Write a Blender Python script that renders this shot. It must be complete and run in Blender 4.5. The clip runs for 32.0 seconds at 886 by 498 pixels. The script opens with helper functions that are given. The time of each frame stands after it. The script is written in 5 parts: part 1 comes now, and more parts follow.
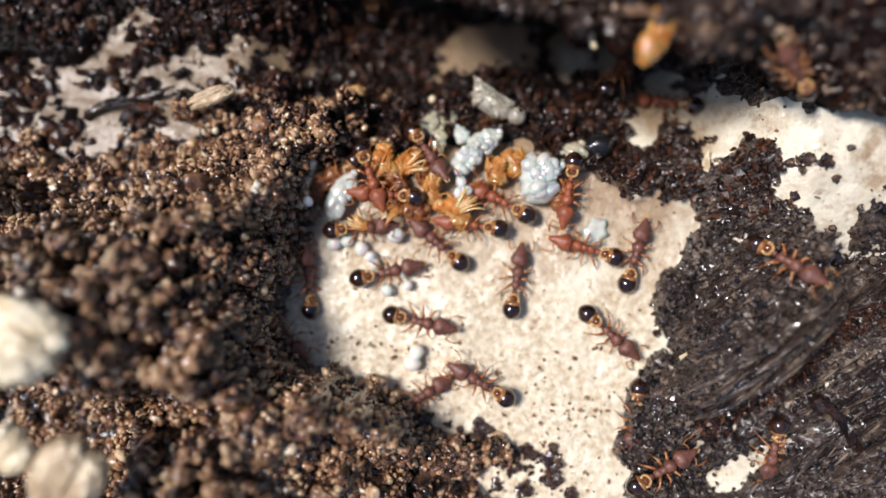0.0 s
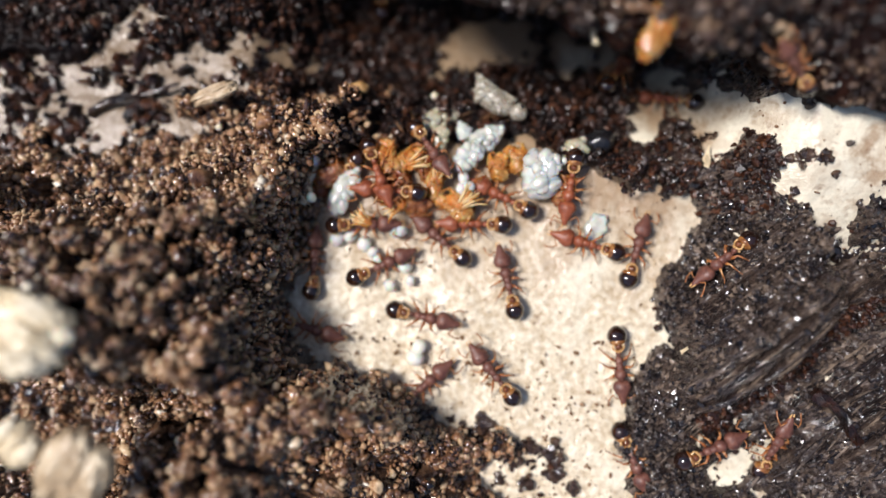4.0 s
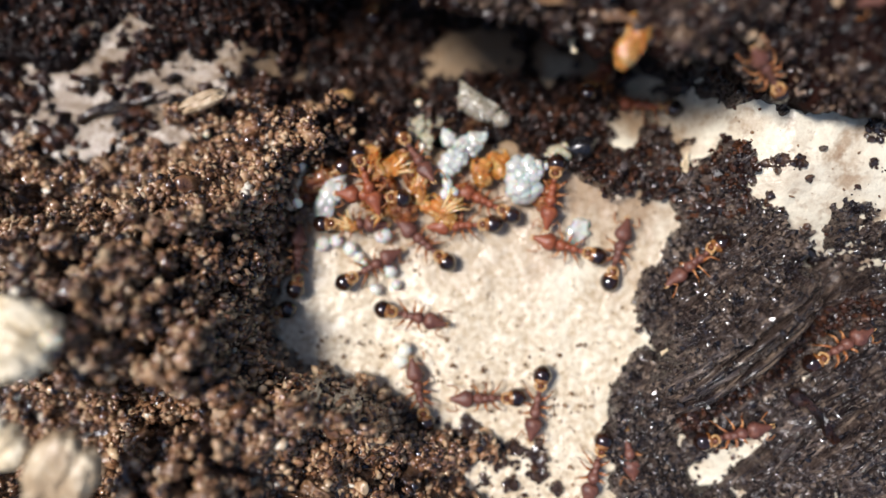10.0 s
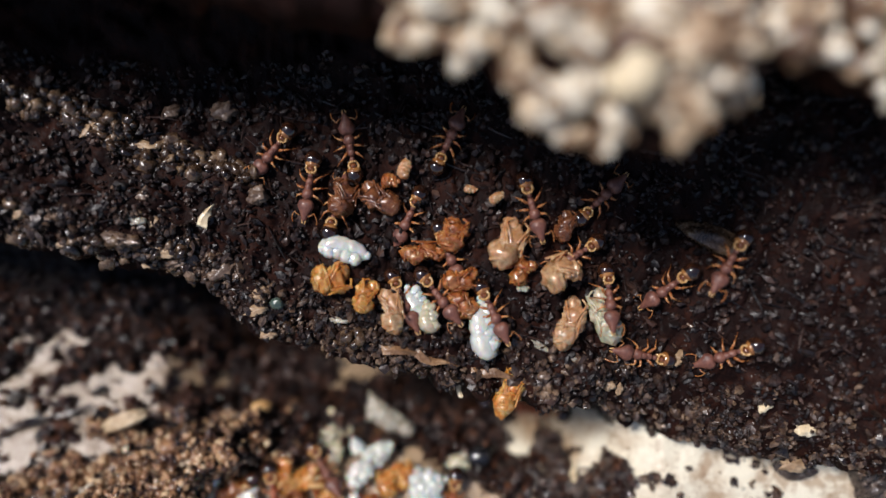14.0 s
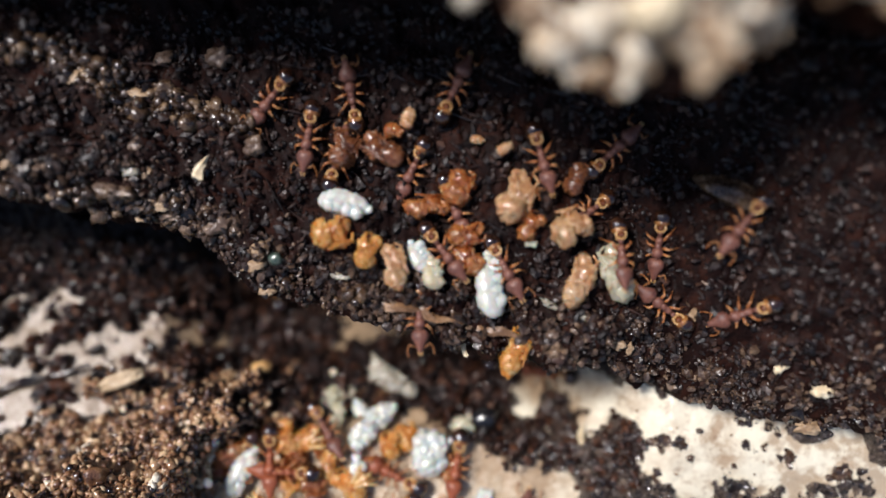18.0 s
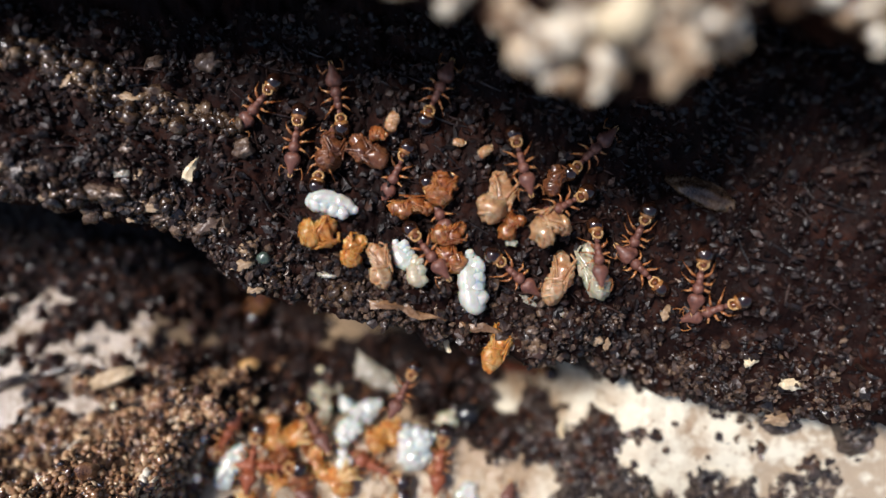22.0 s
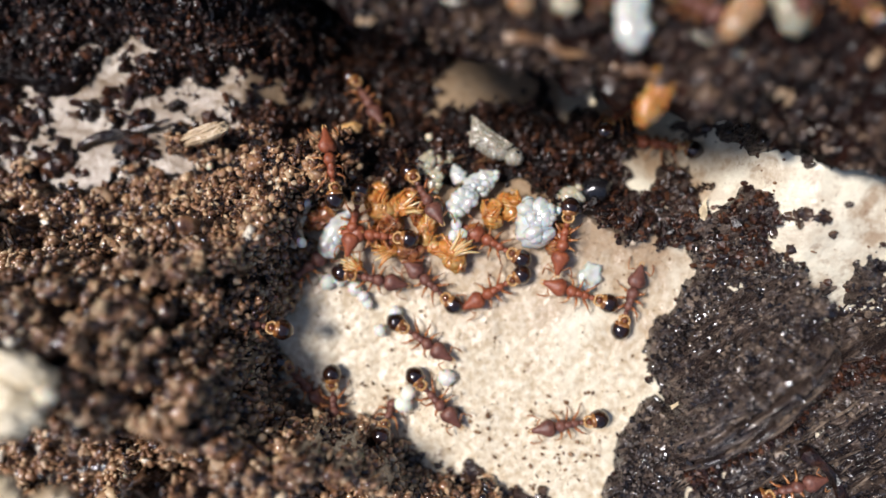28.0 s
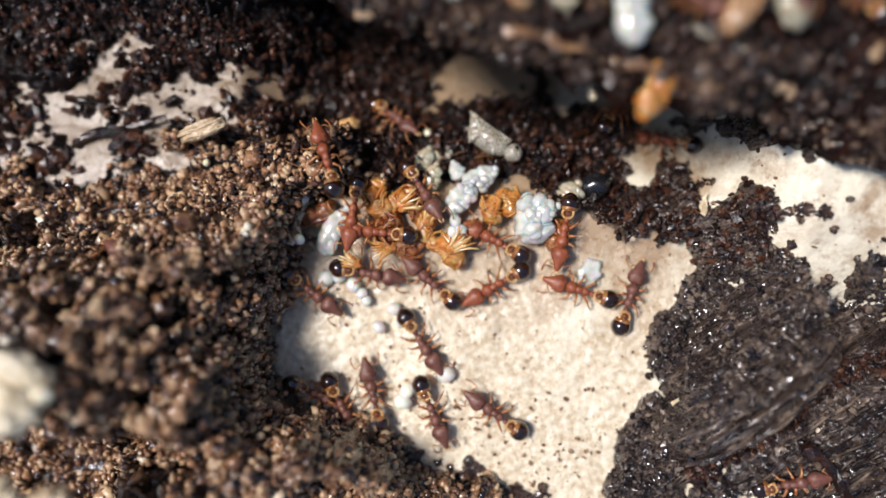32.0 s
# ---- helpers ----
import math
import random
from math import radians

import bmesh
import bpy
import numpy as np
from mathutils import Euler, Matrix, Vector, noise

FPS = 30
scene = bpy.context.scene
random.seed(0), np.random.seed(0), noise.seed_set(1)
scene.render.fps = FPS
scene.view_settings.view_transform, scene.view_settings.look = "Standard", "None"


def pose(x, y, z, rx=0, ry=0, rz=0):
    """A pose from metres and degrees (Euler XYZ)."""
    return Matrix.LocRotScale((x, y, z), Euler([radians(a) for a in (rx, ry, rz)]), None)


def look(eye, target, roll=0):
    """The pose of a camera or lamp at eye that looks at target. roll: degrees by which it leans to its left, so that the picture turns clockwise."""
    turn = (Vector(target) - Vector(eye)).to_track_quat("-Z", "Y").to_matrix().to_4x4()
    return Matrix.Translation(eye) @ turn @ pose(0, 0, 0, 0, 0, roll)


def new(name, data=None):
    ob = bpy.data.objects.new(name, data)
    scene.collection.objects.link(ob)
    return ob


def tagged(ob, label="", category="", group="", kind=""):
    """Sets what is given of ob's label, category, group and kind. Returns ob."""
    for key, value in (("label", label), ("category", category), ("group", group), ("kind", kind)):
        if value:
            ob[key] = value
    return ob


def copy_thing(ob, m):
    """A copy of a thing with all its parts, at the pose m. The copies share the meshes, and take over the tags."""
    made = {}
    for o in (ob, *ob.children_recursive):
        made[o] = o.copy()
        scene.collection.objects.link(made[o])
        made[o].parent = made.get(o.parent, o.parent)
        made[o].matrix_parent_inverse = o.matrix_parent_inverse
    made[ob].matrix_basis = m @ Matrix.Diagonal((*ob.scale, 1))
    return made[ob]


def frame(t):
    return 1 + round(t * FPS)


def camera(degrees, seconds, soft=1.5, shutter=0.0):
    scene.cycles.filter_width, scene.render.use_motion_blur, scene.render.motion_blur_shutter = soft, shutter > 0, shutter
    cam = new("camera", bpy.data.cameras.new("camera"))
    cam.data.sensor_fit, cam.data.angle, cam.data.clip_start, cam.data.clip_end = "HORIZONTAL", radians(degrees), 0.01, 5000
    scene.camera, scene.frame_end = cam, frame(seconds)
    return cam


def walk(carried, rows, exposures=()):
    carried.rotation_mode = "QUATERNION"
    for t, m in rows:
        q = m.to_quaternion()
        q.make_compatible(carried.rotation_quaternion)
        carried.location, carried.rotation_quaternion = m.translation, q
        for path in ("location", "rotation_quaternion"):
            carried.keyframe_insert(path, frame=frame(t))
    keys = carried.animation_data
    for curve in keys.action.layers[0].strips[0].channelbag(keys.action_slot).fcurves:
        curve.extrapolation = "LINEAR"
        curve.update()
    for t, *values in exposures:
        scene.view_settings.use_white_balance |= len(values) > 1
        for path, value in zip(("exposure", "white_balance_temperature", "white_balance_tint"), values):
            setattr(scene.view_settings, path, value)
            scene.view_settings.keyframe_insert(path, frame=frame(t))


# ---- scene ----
MM = 0.001  # every length below is in millimetres

# ---- camera ----
cam = camera(66.1, 32.0, shutter=0.5)
cam.data.dof.use_dof = True
cam.data.dof.focus_distance = 23.4 * MM
cam.data.dof.aperture_fstop = 18.5
PATH = [
    (0, 0.295, -0.336, 25.211, 1.22, 2.45, 1.65),
    (0.5, 0.284, -0.401, 25.321, 1.23, 2.49, 1.66),
    (1, 0.269, -0.419, 25.280, 1.19, 2.39, 1.66),
    (1.5, 0.170, -0.395, 25.181, 1.21, 2.38, 1.63),
    (2, 0.053, -0.464, 25.245, 1.04, 2.65, 1.67),
    (2.5, 0.008, -0.456, 25.099, 0.92, 2.65, 1.63),
    (3, -0.042, -0.584, 24.988, 0.76, 2.63, 1.67),
    (3.5, 0.107, -0.536, 25.172, 1.10, 2.34, 1.61),
    (5.5, 0.226, -0.479, 25.565, 1.31, 2.47, 1.56),
    (6, 0.201, -0.459, 25.497, 1.20, 2.29, 1.53),
    (6.5, 0.240, -0.472, 25.497, 1.02, 2.39, 1.57),
    (7, 0.219, -0.561, 25.497, 1.14, 2.25, 1.56),
    (7.5, 0.293, -0.548, 25.532, 1.06, 2.33, 1.58),
    (8, 0.253, -0.666, 25.706, 1.23, 2.07, 1.51),
    (8.5, 0.373, -0.677, 25.719, 1.42, 2.06, 1.46),
    (9, 0.407, -0.725, 25.688, 1.41, 1.95, 1.40),
    (9.5, 0.454, -0.617, 25.767, 1.62, 1.82, 1.40),
    (10, 0.507, -0.618, 25.786, 1.83, 1.78, 1.34),
    (10.5, 1.654, 0.028, 26.949, 2.55, 1.14, 1.23),
    (11, 2.436, 1.881, 27.573, 4.58, 0.80, 0.99),
    (11.5, 2.889, 2.926, 28.250, 5.74, 0.37, 0.48),
    (12, 2.623, 3.670, 29.622, 7.73, 0.21, 0.36),
    (12.5, 2.680, 4.782, 29.416, 9.38, -0.35, 0.39),
    (13, 2.721, 5.691, 29.566, 10.91, -0.56, 0.51),
    (13.5, 2.313, 4.748, 30.223, 14.25, -1.41, 0.89),
    (14, 2.264, 4.648, 29.193, 15.87, -2.06, 0.48),
    (14.5, 2.129, 4.318, 28.528, 14.71, -1.72, 0.55),
    (16.5, 2.158, 4.304, 28.253, 14.03, -1.68, 0.74),
    (17, 2.115, 4.302, 28.137, 13.95, -1.73, 0.76),
    (17.5, 2.164, 4.334, 28.099, 13.55, -1.83, 0.79),
    (18, 2.261, 4.336, 28.165, 13.46, -1.80, 0.75),
    (18.5, 2.204, 4.223, 28.287, 13.50, -2.04, 0.66),
    (19, 2.262, 4.298, 28.342, 13.52, -2.07, 0.68),
    (19.5, 2.317, 4.231, 28.420, 13.52, -2.04, 0.65),
    (20, 2.297, 4.081, 28.680, 13.50, -2.30, 0.61),
    (20.5, 2.439, 4.081, 28.858, 13.75, -2.63, 0.47),
    (21, 2.360, 4.175, 28.862, 13.82, -2.62, 0.43),
    (21.5, 2.357, 4.088, 28.938, 13.87, -2.67, 0.38),
    (22, 2.367, 4.032, 28.884, 13.73, -2.83, 0.39),
    (22.5, 2.377, 3.990, 28.838, 13.53, -2.63, 0.34),
    (23, 2.471, 3.867, 28.965, 13.62, -2.75, 0.29),
    (23.5, 2.325, 3.935, 29.074, 13.30, -2.61, 0.32),
    (24, 2.431, 3.885, 29.332, 13.30, -2.63, 0.29),
    (24.5, 2.550, 3.314, 28.793, 8.53, -0.35, 1.18),
    (25, 1.541, 2.179, 27.561, 4.25, 1.93, 2.42),
    (25.5, 0.690, 2.016, 25.825, 0.40, 1.93, 2.57),
    (26, 0.377, 1.802, 25.105, -0.50, 1.90, 2.82),
    (26.5, 0.383, 1.719, 24.910, -0.21, 1.96, 2.81),
    (28.5, 0.384, 1.812, 25.133, -0.11, 2.87, 2.81),
    (29, 0.344, 1.789, 25.047, -0.11, 3.40, 2.92),
    (29.5, 0.315, 1.770, 24.981, 0.05, 3.24, 2.91),
    (30, 0.354, 1.797, 25.071, 0.01, 3.51, 2.87),
    (30.5, 0.398, 1.829, 25.178, 0.16, 3.63, 2.86),
    (31, 0.373, 1.808, 25.113, 0.02, 3.03, 2.89),
    (31.5, 0.310, 1.760, 24.956, -0.04, 2.58, 2.81),
    (32, 0.310, 1.756, 24.950, -0.35, 2.11, 2.64),
]
walk(cam, [(t, pose(x * MM, y * MM, z * MM, rx, ry, rz)) for t, x, y, z, rx, ry, rz in PATH], [(0, -0.14, 6350, 12), (10.2, -0.14, 6350, 12), (11, -0.3, 6350, 12), (12.5, -0.10, 6350, 12), (13.3, -0.10, 6350, 12), (14.2, -0.28, 6350, 12), (17, -0.08, 6350, 12), (25.1, -0.08, 6350, 12), (25.9, -0.14, 6350, 12), (32, -0.14, 6350, 12)])

# ---- light ----
world = bpy.data.worlds.new("sky")
scene.world = world
world.use_nodes = True
sky = world.node_tree.nodes.new("ShaderNodeTexSky")
sky.sky_type, sky.sun_disc = "NISHITA", False
sky.sun_elevation, sky.sun_rotation = radians(60.2), radians(282.1)
background = world.node_tree.nodes["Background"]
background.inputs["Strength"].default_value = 0.11
world.node_tree.links.new(sky.outputs["Color"], background.inputs["Color"])
sun = new("sun", bpy.data.lights.new("sun", "SUN"))
sun.data.energy, sun.data.angle, sun.data.color = 4.8, radians(14), (1.0, 0.955, 0.91)
sun.matrix_world = look((-11.2 * MM, 2.4 * MM, 20 * MM), (0, 0, 0))


# ---- materials ----
def material(name, colors, rough=(0.5, 0.5), size=1.0, bump=0.3, island=0.0, fine=0.12, metal=0.0, coat=0.0, sss=0.0, stretch=(1, 1, 1),
             alpha_mix=None, spec=0.5, turn=0.0):
    """A surface whose colours (dark to light) follow noise of the given size in mm; island: how much each loose piece has its own tone."""
    m = bpy.data.materials.new(name)
    m.use_nodes = True
    nt = m.node_tree
    b = nt.nodes["Principled BSDF"]
    co = nt.nodes.new("ShaderNodeTexCoord")
    mp = nt.nodes.new("ShaderNodeMapping")
    mp.vector_type = "TEXTURE"
    mp.inputs["Scale"].default_value = [1 / k for k in stretch]
    mp.inputs["Rotation"].default_value = (0, 0, turn)
    nt.links.new(co.outputs["Object"], mp.inputs["Vector"])
    big = nt.nodes.new("ShaderNodeTexNoise")
    big.inputs["Scale"].default_value = 1 / (size * MM)
    big.inputs["Detail"].default_value = 5
    small = nt.nodes.new("ShaderNodeTexNoise")
    small.inputs["Scale"].default_value = 1 / (fine * MM)
    small.inputs["Detail"].default_value = 3
    for n in (big, small):
        nt.links.new(mp.outputs["Vector"], n.inputs["Vector"])
    mix = nt.nodes.new("ShaderNodeMath")
    mix.operation = "MULTIPLY_ADD"
    mix.inputs[1].default_value = 0.3
    nt.links.new(small.outputs["Fac"], mix.inputs[0])
    nt.links.new(big.outputs["Fac"], mix.inputs[2])
    fac = mix.outputs[0]
    if island:
        geo = nt.nodes.new("ShaderNodeNewGeometry")
        own = nt.nodes.new("ShaderNodeMath")
        own.operation = "MULTIPLY_ADD"
        own.inputs[1].default_value = island
        nt.links.new(geo.outputs["Random Per Island"], own.inputs[0])
        nt.links.new(fac, own.inputs[2])
        shift = nt.nodes.new("ShaderNodeMath")
        shift.operation = "SUBTRACT"
        shift.inputs[1].default_value = island / 2
        nt.links.new(own.outputs[0], shift.inputs[0])
        fac = shift.outputs[0]
    ramp = nt.nodes.new("ShaderNodeValToRGB")
    els = ramp.color_ramp.elements
    while len(els) < len(colors):
        els.new(0.5)
    for i, c in enumerate(colors):
        els[i].position = 0.38 + 0.54 * i / max(1, len(colors) - 1)
        els[i].color = (*c, 1)
    nt.links.new(fac, ramp.inputs["Fac"])
    nt.links.new(ramp.outputs["Color"], b.inputs["Base Color"])
    rr = nt.nodes.new("ShaderNodeMapRange")
    rr.inputs["From Min"].default_value, rr.inputs["From Max"].default_value = 0.3, 0.7
    rr.inputs["To Min"].default_value, rr.inputs["To Max"].default_value = rough
    nt.links.new(small.outputs["Fac"], rr.inputs["Value"])
    nt.links.new(rr.outputs["Result"], b.inputs["Roughness"])
    if bump:
        bp = nt.nodes.new("ShaderNodeBump")
        bp.inputs["Strength"].default_value = bump
        bp.inputs["Distance"].default_value = fine * MM
        nt.links.new(mix.outputs[0], bp.inputs["Height"])
        nt.links.new(bp.outputs["Normal"], b.inputs["Normal"])
        nt.links.new(bp.outputs["Normal"], b.inputs["Coat Normal"])
    b.inputs["Metallic"].default_value = metal
    b.inputs["Coat Weight"].default_value = coat
    b.inputs["Coat Roughness"].default_value = 0.12
    b.inputs["Specular IOR Level"].default_value = spec
    if sss:
        b.inputs["Subsurface Weight"].default_value = sss
        b.inputs["Subsurface Radius"].default_value = (0.35, 0.2, 0.12)
        b.inputs["Subsurface Scale"].default_value = 0.6 * MM
    return m


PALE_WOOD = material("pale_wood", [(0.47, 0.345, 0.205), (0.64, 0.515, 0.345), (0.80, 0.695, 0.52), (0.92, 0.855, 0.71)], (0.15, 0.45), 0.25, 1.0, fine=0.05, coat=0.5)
PALE_WOOD.node_tree.nodes["Principled BSDF"].inputs["Coat Roughness"].default_value = 0.2


def stain_or_shade(m, colour, size, lo, hi, strength, lean=None):
    """Irregular patches, stains and painted shade, over a surface's own colour; lean: how they grow more common per mm
    along x, y, z.
    """
    nt = m.node_tree
    b = nt.nodes["Principled BSDF"]
    own = b.inputs["Base Color"].links[0].from_socket
    co = nt.nodes.new("ShaderNodeTexCoord")
    n = nt.nodes.new("ShaderNodeTexNoise")
    n.inputs["Scale"].default_value, n.inputs["Detail"].default_value, n.inputs["Roughness"].default_value = 1 / (size * MM), 7, 0.65
    nt.links.new(co.outputs["Object"], n.inputs["Vector"])
    r = nt.nodes.new("ShaderNodeMapRange")
    for k, v in (("From Min", lo), ("From Max", hi), ("To Min", 0), ("To Max", strength)):
        r.inputs[k].default_value = v
    amount = n.outputs["Fac"]
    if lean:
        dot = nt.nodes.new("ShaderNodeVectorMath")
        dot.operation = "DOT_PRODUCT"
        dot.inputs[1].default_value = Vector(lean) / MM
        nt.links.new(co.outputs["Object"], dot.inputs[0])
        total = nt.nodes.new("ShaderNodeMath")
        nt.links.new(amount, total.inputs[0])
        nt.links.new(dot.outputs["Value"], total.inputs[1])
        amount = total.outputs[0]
    nt.links.new(amount, r.inputs["Value"])
    mix = nt.nodes.new("ShaderNodeMix")
    mix.data_type = "RGBA"
    nt.links.new(r.outputs["Result"], mix.inputs["Factor"])
    nt.links.new(own, mix.inputs["A"])
    mix.inputs["B"].default_value = (*colour, 1)
    nt.links.new(mix.outputs["Result"], b.inputs["Base Color"])


# Brown staining that thickens northwards; it also paints the hollow's shade into the wood
stain_or_shade(PALE_WOOD, (0.36, 0.235, 0.135), 2.2, 0.32, 0.78, 0.85, (0.006, 0.105, 0))
stain_or_shade(PALE_WOOD, (0.86, 0.79, 0.62), 3.0, 0.64, 0.82, 0.9, (0.028, 0.0, 0))
stain_or_shade(PALE_WOOD, (0.30, 0.17, 0.08), 0.8, 0.71, 0.83, 0.65, (0.016, 0, 0))
stain_or_shade(PALE_WOOD, (0.24, 0.12, 0.055), 0.7, 0.60, 0.70, 0.6)
stain_or_shade(PALE_WOOD, (0.09, 0.04, 0.018), 0.35, 0.68, 0.74, 0.8)
stain_or_shade(PALE_WOOD, (0.20, 0.14, 0.088), 2.0, 0.90, 1.35, 0.92, (-0.06, 0.04, 0))
# Blackened base that shows between the crumbs and paints shade into the creases
DARK_FRASS = material("dark_frass", [(0.007, 0.0045, 0.004), (0.026, 0.014, 0.010), (0.070, 0.037, 0.021), (0.14, 0.08, 0.045)], (0.06, 0.3), 0.35, 0.7, fine=0.07, coat=1.0)
stain_or_shade(DARK_FRASS, (0.016, 0.011, 0.011), 1.6, 0.48, 0.62, 0.8)
CRUMB = material("crumb", [(0.008, 0.0043, 0.0036), (0.092, 0.040, 0.020), (0.245, 0.116, 0.054), (0.41, 0.235, 0.12), (0.64, 0.46, 0.27)], (0.04, 0.22), 0.6, 0.5, island=0.46, fine=0.06, coat=1.0)
stain_or_shade(CRUMB, (0.030, 0.020, 0.020), 1.6, 0.52, 0.66, 0.6)
RIM_CRUMB = material("rim_crumb", [(0.006, 0.0034, 0.003), (0.024, 0.0135, 0.010), (0.072, 0.042, 0.028), (0.20, 0.127, 0.077)], (0.2, 0.5), 0.5, 0.9, island=0.32, fine=0.06, coat=0.3)
RIDGE_CRUMB = material("ridge_crumb", [(0.005, 0.004, 0.0045), (0.020, 0.0145, 0.013), (0.060, 0.044, 0.035), (0.23, 0.17, 0.125)], (0.03, 0.22), 0.45, 0.4, island=0.42, fine=0.06, coat=0.6)
stain_or_shade(RIDGE_CRUMB, (0.014, 0.010, 0.011), 1.8, 0.50, 0.62, 0.85)
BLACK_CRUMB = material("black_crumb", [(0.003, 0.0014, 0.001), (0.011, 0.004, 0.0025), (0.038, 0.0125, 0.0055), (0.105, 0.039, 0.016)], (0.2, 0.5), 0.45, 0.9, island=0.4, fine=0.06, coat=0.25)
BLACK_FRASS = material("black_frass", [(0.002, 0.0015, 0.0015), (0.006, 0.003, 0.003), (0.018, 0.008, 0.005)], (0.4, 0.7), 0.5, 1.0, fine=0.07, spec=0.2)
DARK_WOOD = material("dark_wood", [(0.006, 0.0045, 0.0045), (0.028, 0.019, 0.0165), (0.085, 0.060, 0.047), (0.28, 0.205, 0.148)], (0.06, 0.4), 0.5, 1.0, fine=0.1, stretch=(0.30, 3.2, 1), turn=radians(39), coat=0.45)
stain_or_shade(DARK_WOOD, (0.014, 0.009, 0.009), 1.8, 0.50, 0.62, 0.9)
# Ledge wood and crumbs: dark, and taken darker still to paint in gallery shade
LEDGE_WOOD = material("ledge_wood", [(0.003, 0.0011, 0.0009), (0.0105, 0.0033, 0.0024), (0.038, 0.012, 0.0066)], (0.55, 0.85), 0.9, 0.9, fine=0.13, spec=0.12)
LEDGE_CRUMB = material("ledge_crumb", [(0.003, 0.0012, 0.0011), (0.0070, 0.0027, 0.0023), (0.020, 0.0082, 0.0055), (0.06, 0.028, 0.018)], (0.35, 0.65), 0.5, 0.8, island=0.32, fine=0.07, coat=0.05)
TAN_CRUMB = material("tan_crumb", [(0.08, 0.04, 0.025), (0.28, 0.16, 0.085), (0.56, 0.42, 0.27), (0.84, 0.77, 0.63)], (0.15, 0.5), 0.6, 0.6, island=0.6, fine=0.1)
SOIL = material("soil", [(0.02, 0.014, 0.01), (0.05, 0.035, 0.022), (0.1, 0.07, 0.045)], (0.7, 0.95), 14.0, 0.6, fine=2.0)


# ---- geometry helpers ----
def part(name, bm, mat, parent=None, label="", smooth=True):
    """Links a bmesh, in millimetres, as one mesh object under parent."""
    bmesh.ops.scale(bm, vec=(MM, MM, MM), verts=bm.verts)
    me = bpy.data.meshes.new(name)
    bm.to_mesh(me)
    bm.free()
    me.materials.append(mat)
    if smooth:
        me.shade_smooth()
    ob = new(name, me)
    ob.parent = parent
    return tagged(ob, label) if label else ob


def raw(name, verts, faces, mat, parent=None, smooth=True):
    me = bpy.data.meshes.new(name)
    me.from_pydata((np.asarray(verts, float) * MM).tolist(), [], faces if isinstance(faces, list) else faces.tolist())
    me.materials.append(mat)
    if smooth:
        me.shade_smooth()
    ob = new(name, me)
    ob.parent = parent
    return ob


def lattice(ix, iy, seed):
    v = np.sin(ix * 127.1 + iy * 311.7 + seed * 74.7) * 43758.5453
    return v - np.floor(v)


def wave(x, y, seed=0):
    """Smooth value noise from -1 to 1 on arrays."""
    x, y = np.asarray(x, float), np.asarray(y, float)
    ix, iy = np.floor(x), np.floor(y)
    fx, fy = x - ix, y - iy
    fx, fy = fx * fx * (3 - 2 * fx), fy * fy * (3 - 2 * fy)
    a, b = lattice(ix, iy, seed), lattice(ix + 1, iy, seed)
    c, d = lattice(ix, iy + 1, seed), lattice(ix + 1, iy + 1, seed)
    return 2 * ((a + (b - a) * fx) * (1 - fy) + (c + (d - c) * fx) * fy) - 1


def rough(x, y, seed=0, octaves=4):
    out, gain = 0.0, 1.0
    for k in range(octaves):
        out = out + gain * wave(x * 2 ** k, y * 2 ** k, seed + 13 * k)
        gain *= 0.5
    return out


def domes(x, y, size, seed):
    """Rounded lumps of one size, packed side by side with creases between them: 0 in the creases to 1 on top."""
    u, v = np.asarray(x, float) / size, np.asarray(y, float) / size
    u, v = u + 0.35 * wave(u * 1.3, v * 1.3, seed + 3), v + 0.35 * wave(u * 1.3, v * 1.3, seed + 4)
    iu, iv = np.floor(u), np.floor(v)
    best, second = np.full(u.shape, 9.0), np.full(u.shape, 9.0)
    for i in (-1, 0, 1):
        for j in (-1, 0, 1):
            cx, cy = iu + i, iv + j
            d = np.hypot(cx + lattice(cx, cy, seed) - u, cy + lattice(cx, cy, seed + 5) - v)
            second = np.minimum(second, np.maximum(best, d))
            best = np.minimum(best, d)
    e = np.clip((second - best) / 0.6, 0, 1)
    return e * (2 - e)


def inside_distance(x, y, poly):
    """Distance to a closed outline, negative inside it."""
    x, y = np.asarray(x, float), np.asarray(y, float)
    best, odd = np.full(x.shape, 1e9), np.zeros(x.shape, bool)
    for (ax, ay), (bx, by) in zip(poly, poly[1:] + poly[:1]):
        ex, ey = bx - ax, by - ay
        k = np.clip(((x - ax) * ex + (y - ay) * ey) / (ex * ex + ey * ey), 0, 1)
        best = np.minimum(best, np.hypot(x - ax - k * ex, y - ay - k * ey))
        cross = ((ay > y) != (by > y)) & (x < (bx - ax) * (y - ay) / (by - ay + 1e-12) + ax)
        odd ^= cross
    return np.where(odd, -best, best)


def hills(x, y, rows, start=-3.0):
    """Flat-topped hills: centre, radii, turn in degrees, height; the highest wins softly."""
    out = np.full(np.shape(x), start, float)
    for cx, cy, rx, ry, turn, h in rows:
        c, s = math.cos(radians(turn)), math.sin(radians(turn))
        u, v = ((x - cx) * c + (y - cy) * s) / rx, ((y - cy) * c - (x - cx) * s) / ry
        one = start + (h - start) * np.exp(-(u * u + v * v) ** 1.5)
        k = 0.6
        mixer = np.clip(0.5 + 0.5 * (one - out) / k, 0, 1)
        out = out * (1 - mixer) + one * mixer + k * mixer * (1 - mixer) * 0.5
    return out


